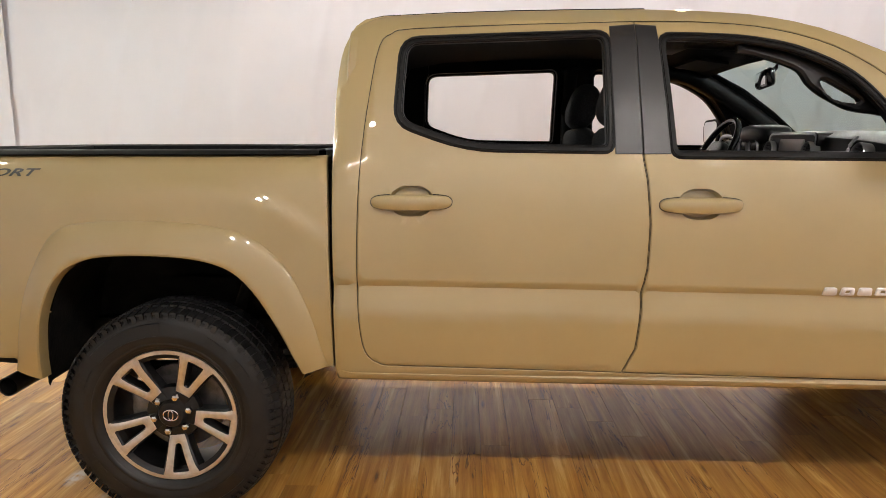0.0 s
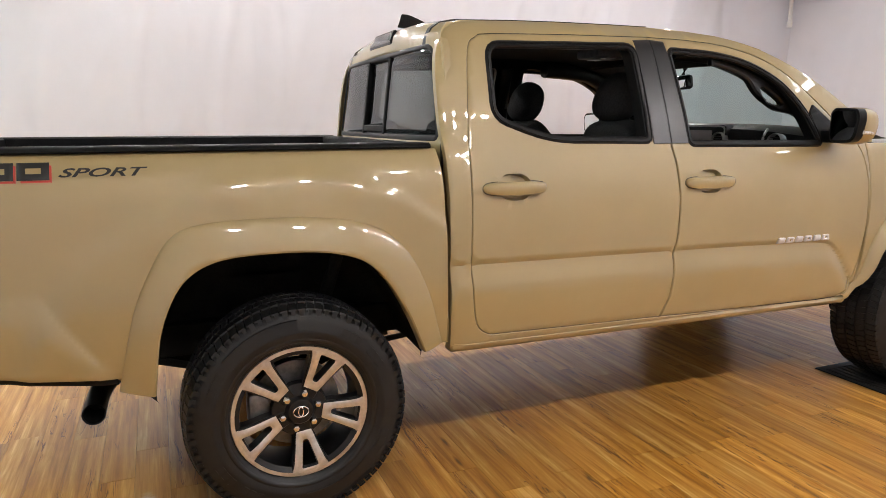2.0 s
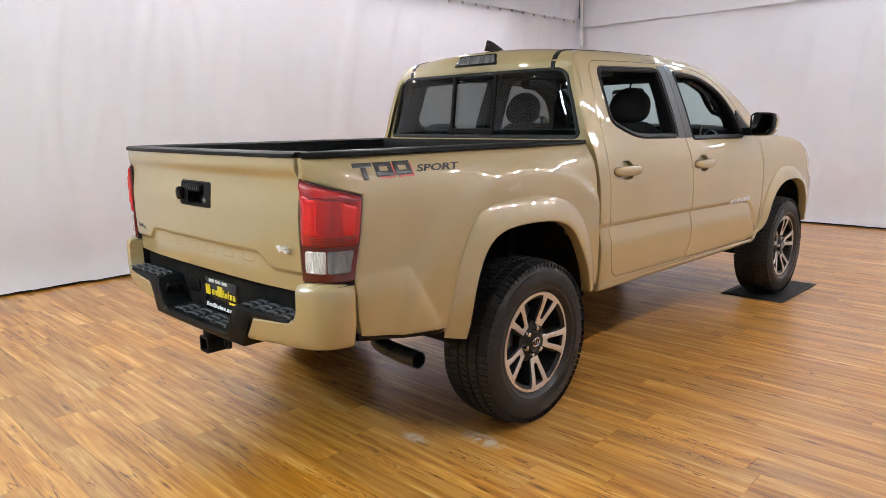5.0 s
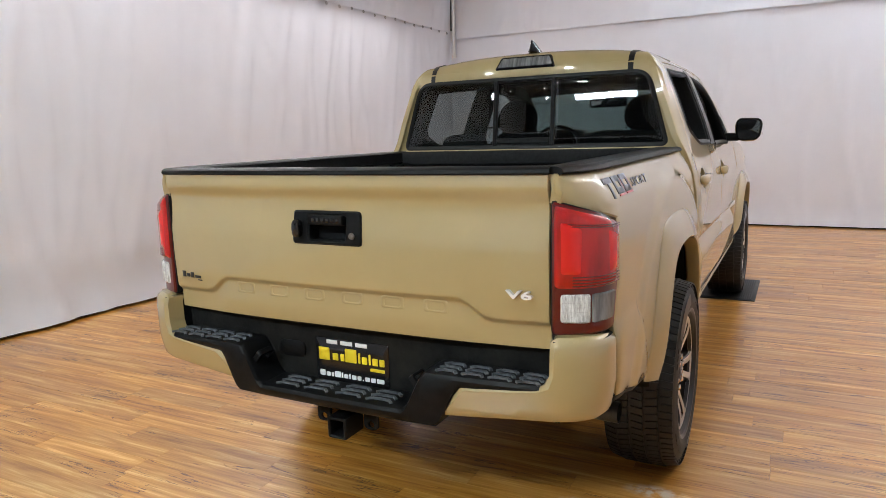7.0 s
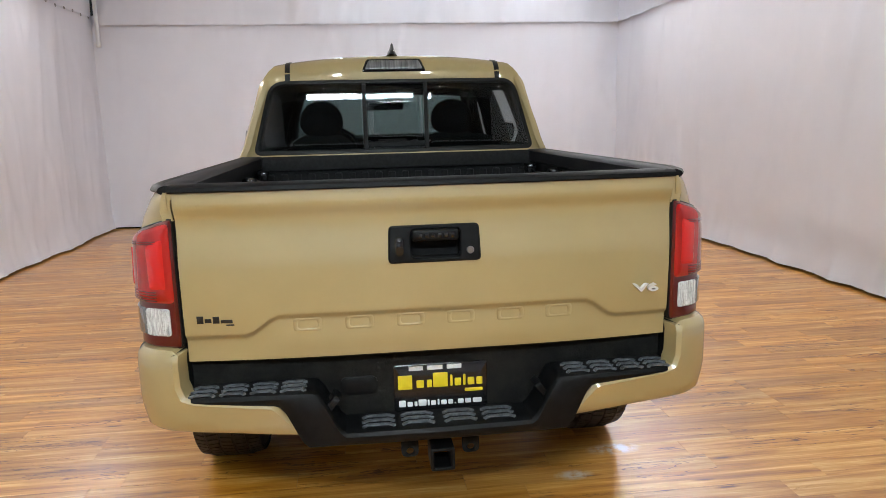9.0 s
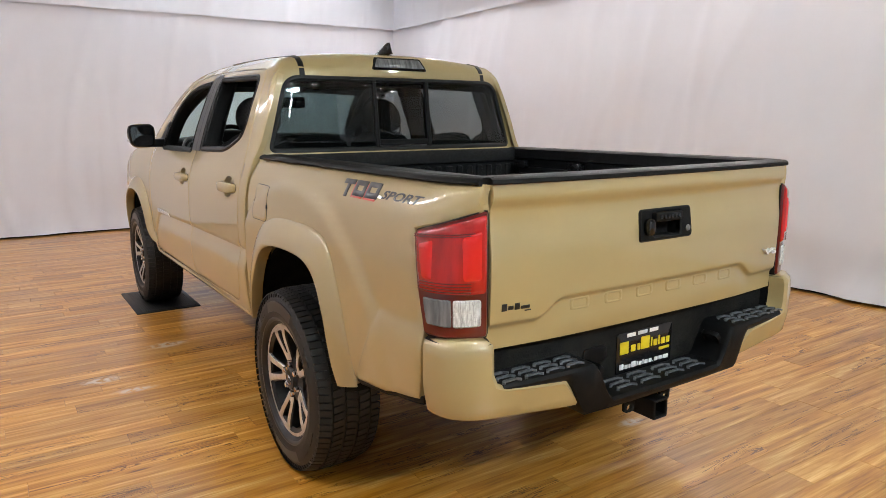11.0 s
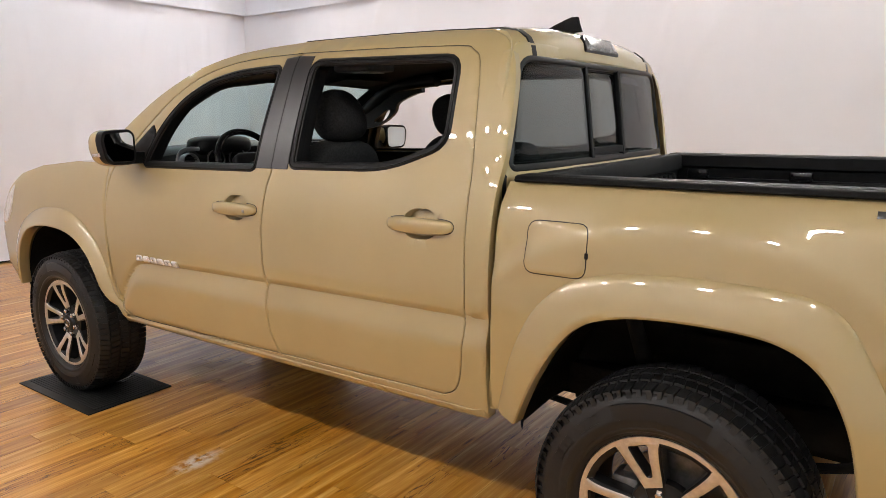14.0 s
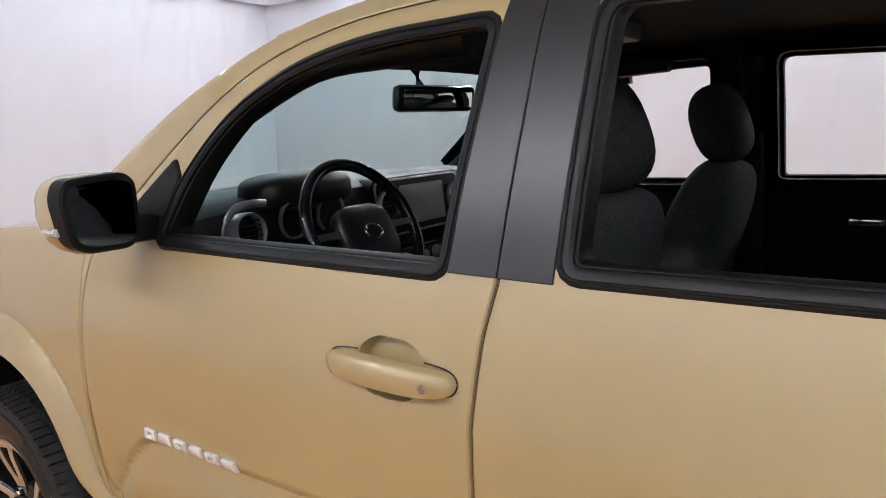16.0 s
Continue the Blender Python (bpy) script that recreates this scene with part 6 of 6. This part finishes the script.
# silver bracket round the driver's outer vent, and a rib on the other side
bm = bmesh.new()
tube(bm, spline([Vector(p) for p in [(2.402, .700, 1.150), (2.396, .706, 1.215), (2.394, .698, 1.255), (2.396, .670, 1.278), (2.400, .620, 1.284), (2.408, .575, 1.280)]], n=5), .010, 10, flat=(1, 0, 0))
part("vent_bracket", bm, SILVERTRIM, dash, "silver bracket round the outer vent")
bm = bmesh.new()
tube(bm, spline([Vector(p) for p in [(2.44, -.545, 1.283), (2.412, -.548, 1.25), (2.402, -.552, 1.20), (2.41, -.56, 1.14)]], n=4), .006, 8)
part("vent_rib", bm, SILVERTRIM, dash)
bm = bmesh.new()
box(bm, 1.75, 2.45, -.12, .12, .62, .92, .03)
part("centre_console", bm, DASH, truck)
# steering wheel
m = Matrix.Translation((2.255, .385, 1.242)) @ Matrix.Rotation(radians(-62), 4, "Y")
bm = bmesh.new()
tube(bm, [m @ Vector((.186 * math.cos(a), .186 * math.sin(a), 0)) for a in [2 * math.pi * k / 48 for k in range(48)]], .0155, 12, closed=True)
wheel = part("steering_wheel", bm, BLACKGLOSS, truck, "black leather steering wheel with silver spokes")
bm = bmesh.new()
blob(bm, (.084, .100, .030), (-.014, 0, -.006), 3.4, 14, m=m)
part("airbag_cover", bm, DASH, wheel)
for a in (90, 270, 180):
    # the wheel's own +x points down the column
    d = Vector((math.cos(radians(a)), math.sin(radians(a)), 0))
    w = Vector((-d.y, d.x, 0))
    for lift, mat, nm, half in ((-.010, DASH, "spoke", .030), (.008, SILVERTRIM, "spoke_trim", .011)):
        bm = bmesh.new()
        rows = [[m @ (d * r + w * (q * half * k) + Vector((0, 0, lift))) for q in (-1, 1)] for r, k in ((.06, 1.25), (.10, 1.0), (.14, .8), (.180, .9))]
        loft(bm, [[tuple(p) for p in r] for r in rows])
        bmesh.ops.solidify(bm, geom=bm.faces[:], thickness=.012)
        part(nm, bm, mat, wheel)
bm = bmesh.new()
tube(bm, [m @ Vector((.020 * math.cos(a) - .012, .029 * math.sin(a), .025)) for a in [2 * math.pi * k / 24 for k in range(24)]], .003, 6, closed=True)
part("wheel_emblem", bm, CHROME, wheel)
bm = bmesh.new()
tube(bm, [m @ Vector((0, 0, -.02)), m @ Vector((0, 0, -.30))], [.04, .06], 12)
part("steering_column", bm, DASH, wheel)
# inside mirror
bm = bmesh.new()
box(bm, 2.295, 2.335, -.160, .140, 1.536, 1.614, .018)
im = part("inside_mirror", bm, BLACKGLOSS, truck, "inside rear-view mirror on a stalk")
bm = bmesh.new()
box(bm, 2.2935, 2.2975, -.140, .120, 1.548, 1.602, .001)
part("mirror_glass", bm, MIRROR, im)
bm = bmesh.new()
tube(bm, [(2.33, 0, 1.585), (2.365, 0, 1.625), (2.375, 0, 1.668)], [.012, .010, .02], 8)
part("stalk", bm, BLACKGLOSS, im)

# turned a little towards the driver
turn = Matrix.Translation((2.31, -.010, 1.575)) @ Matrix.Rotation(radians(-14), 4, "Z") @ Matrix.Rotation(radians(-6), 4, "Y") @ Matrix.Translation((-2.31, .010, -1.575))
for ob in [im] + [c for c in im.children if not c.name.startswith("stalk")]:
    ob.data.transform(turn)

# ---------------------------------------------------------------- floor: strips of laminate laid across the studio
bm = bmesh.new()
box(bm, X0 - 0.1, X1 + 0.1, YR - 0.1, YL + 0.1, -0.10, -0.010)
GROUT = material("floor_joint", (0.20, 0.10, 0.04), 0.8)
floor = tagged(part("floor", bm, GROUT, smooth=False), "glossy golden-brown laminate floor with knots and scuffs", "floor", kind="structure")
rng = random.Random(4)
PW = 0.127
lengths = (0.62, 0.84, 1.06, 1.22)
meshes = {}


def strip_mesh(L):
    b = bmesh.new()
    e = 0.0004
    w = PW - 0.0003
    box(b, -w / 2, w / 2, -L / 2 + 0.0002, L / 2 - 0.0002, -0.010, 0.0)
    for v in b.verts:
        if v.co.z > -0.001:
            v.co.x -= math.copysign(e, v.co.x)
            v.co.y -= math.copysign(e, v.co.y)
    me = bpy.data.meshes.new("plank")
    b.to_mesh(me)
    b.free()
    me.materials.append(WOOD)
    return me


for L in lengths:
    meshes[L] = strip_mesh(L)
rest_v, rest_f = [], []
placed = 0
x = X0
while x < X1:
    y = YR - 0.1 - rng.random() * 0.5
    while y < YL:
        L = rng.choice(lengths)
        cx, cy = x + PW / 2, y + L / 2
        lift = -0.0006 * rng.random()
        near = -2.35 < cx < 2.65 and -2.1 < cy < 2.1 and not (-0.4 < cx < 1.9 and abs(cy) < 0.35)
        if near and placed < 298:
            ob = shared("plank", meshes[L], floor, Matrix.Translation((cx, cy, lift)))
            placed += 1
        else:
            s = len(rest_v)
            w = PW / 2 - 0.0002
            ya, yb = max(y, YR - 0.08), min(y + L, YL + 0.08)
            cy, h = (ya + yb) / 2, (yb - ya) / 2 - 0.0002
            e = 0.0007
            for dz, k in ((-0.010, 0), (0.0, e)):
                rest_v += [(cx - w + k, cy - h + k, dz + lift), (cx + w - k, cy - h + k, dz + lift), (cx + w - k, cy + h - k, dz + lift), (cx - w + k, cy + h - k, dz + lift)]
            rest_f += [(s + 4, s + 5, s + 6, s + 7)] + [(s + a, s + (a + 1) % 4, s + 4 + (a + 1) % 4, s + 4 + a) for a in range(4)]
        y += L
    x += PW
me = bpy.data.meshes.new("outer_planks")
me.from_pydata(rest_v, [], rest_f)
me.materials.append(WOODREST)
ob = new("outer_planks", me)
ob.parent = floor
tagged(ob, kind="stuff")
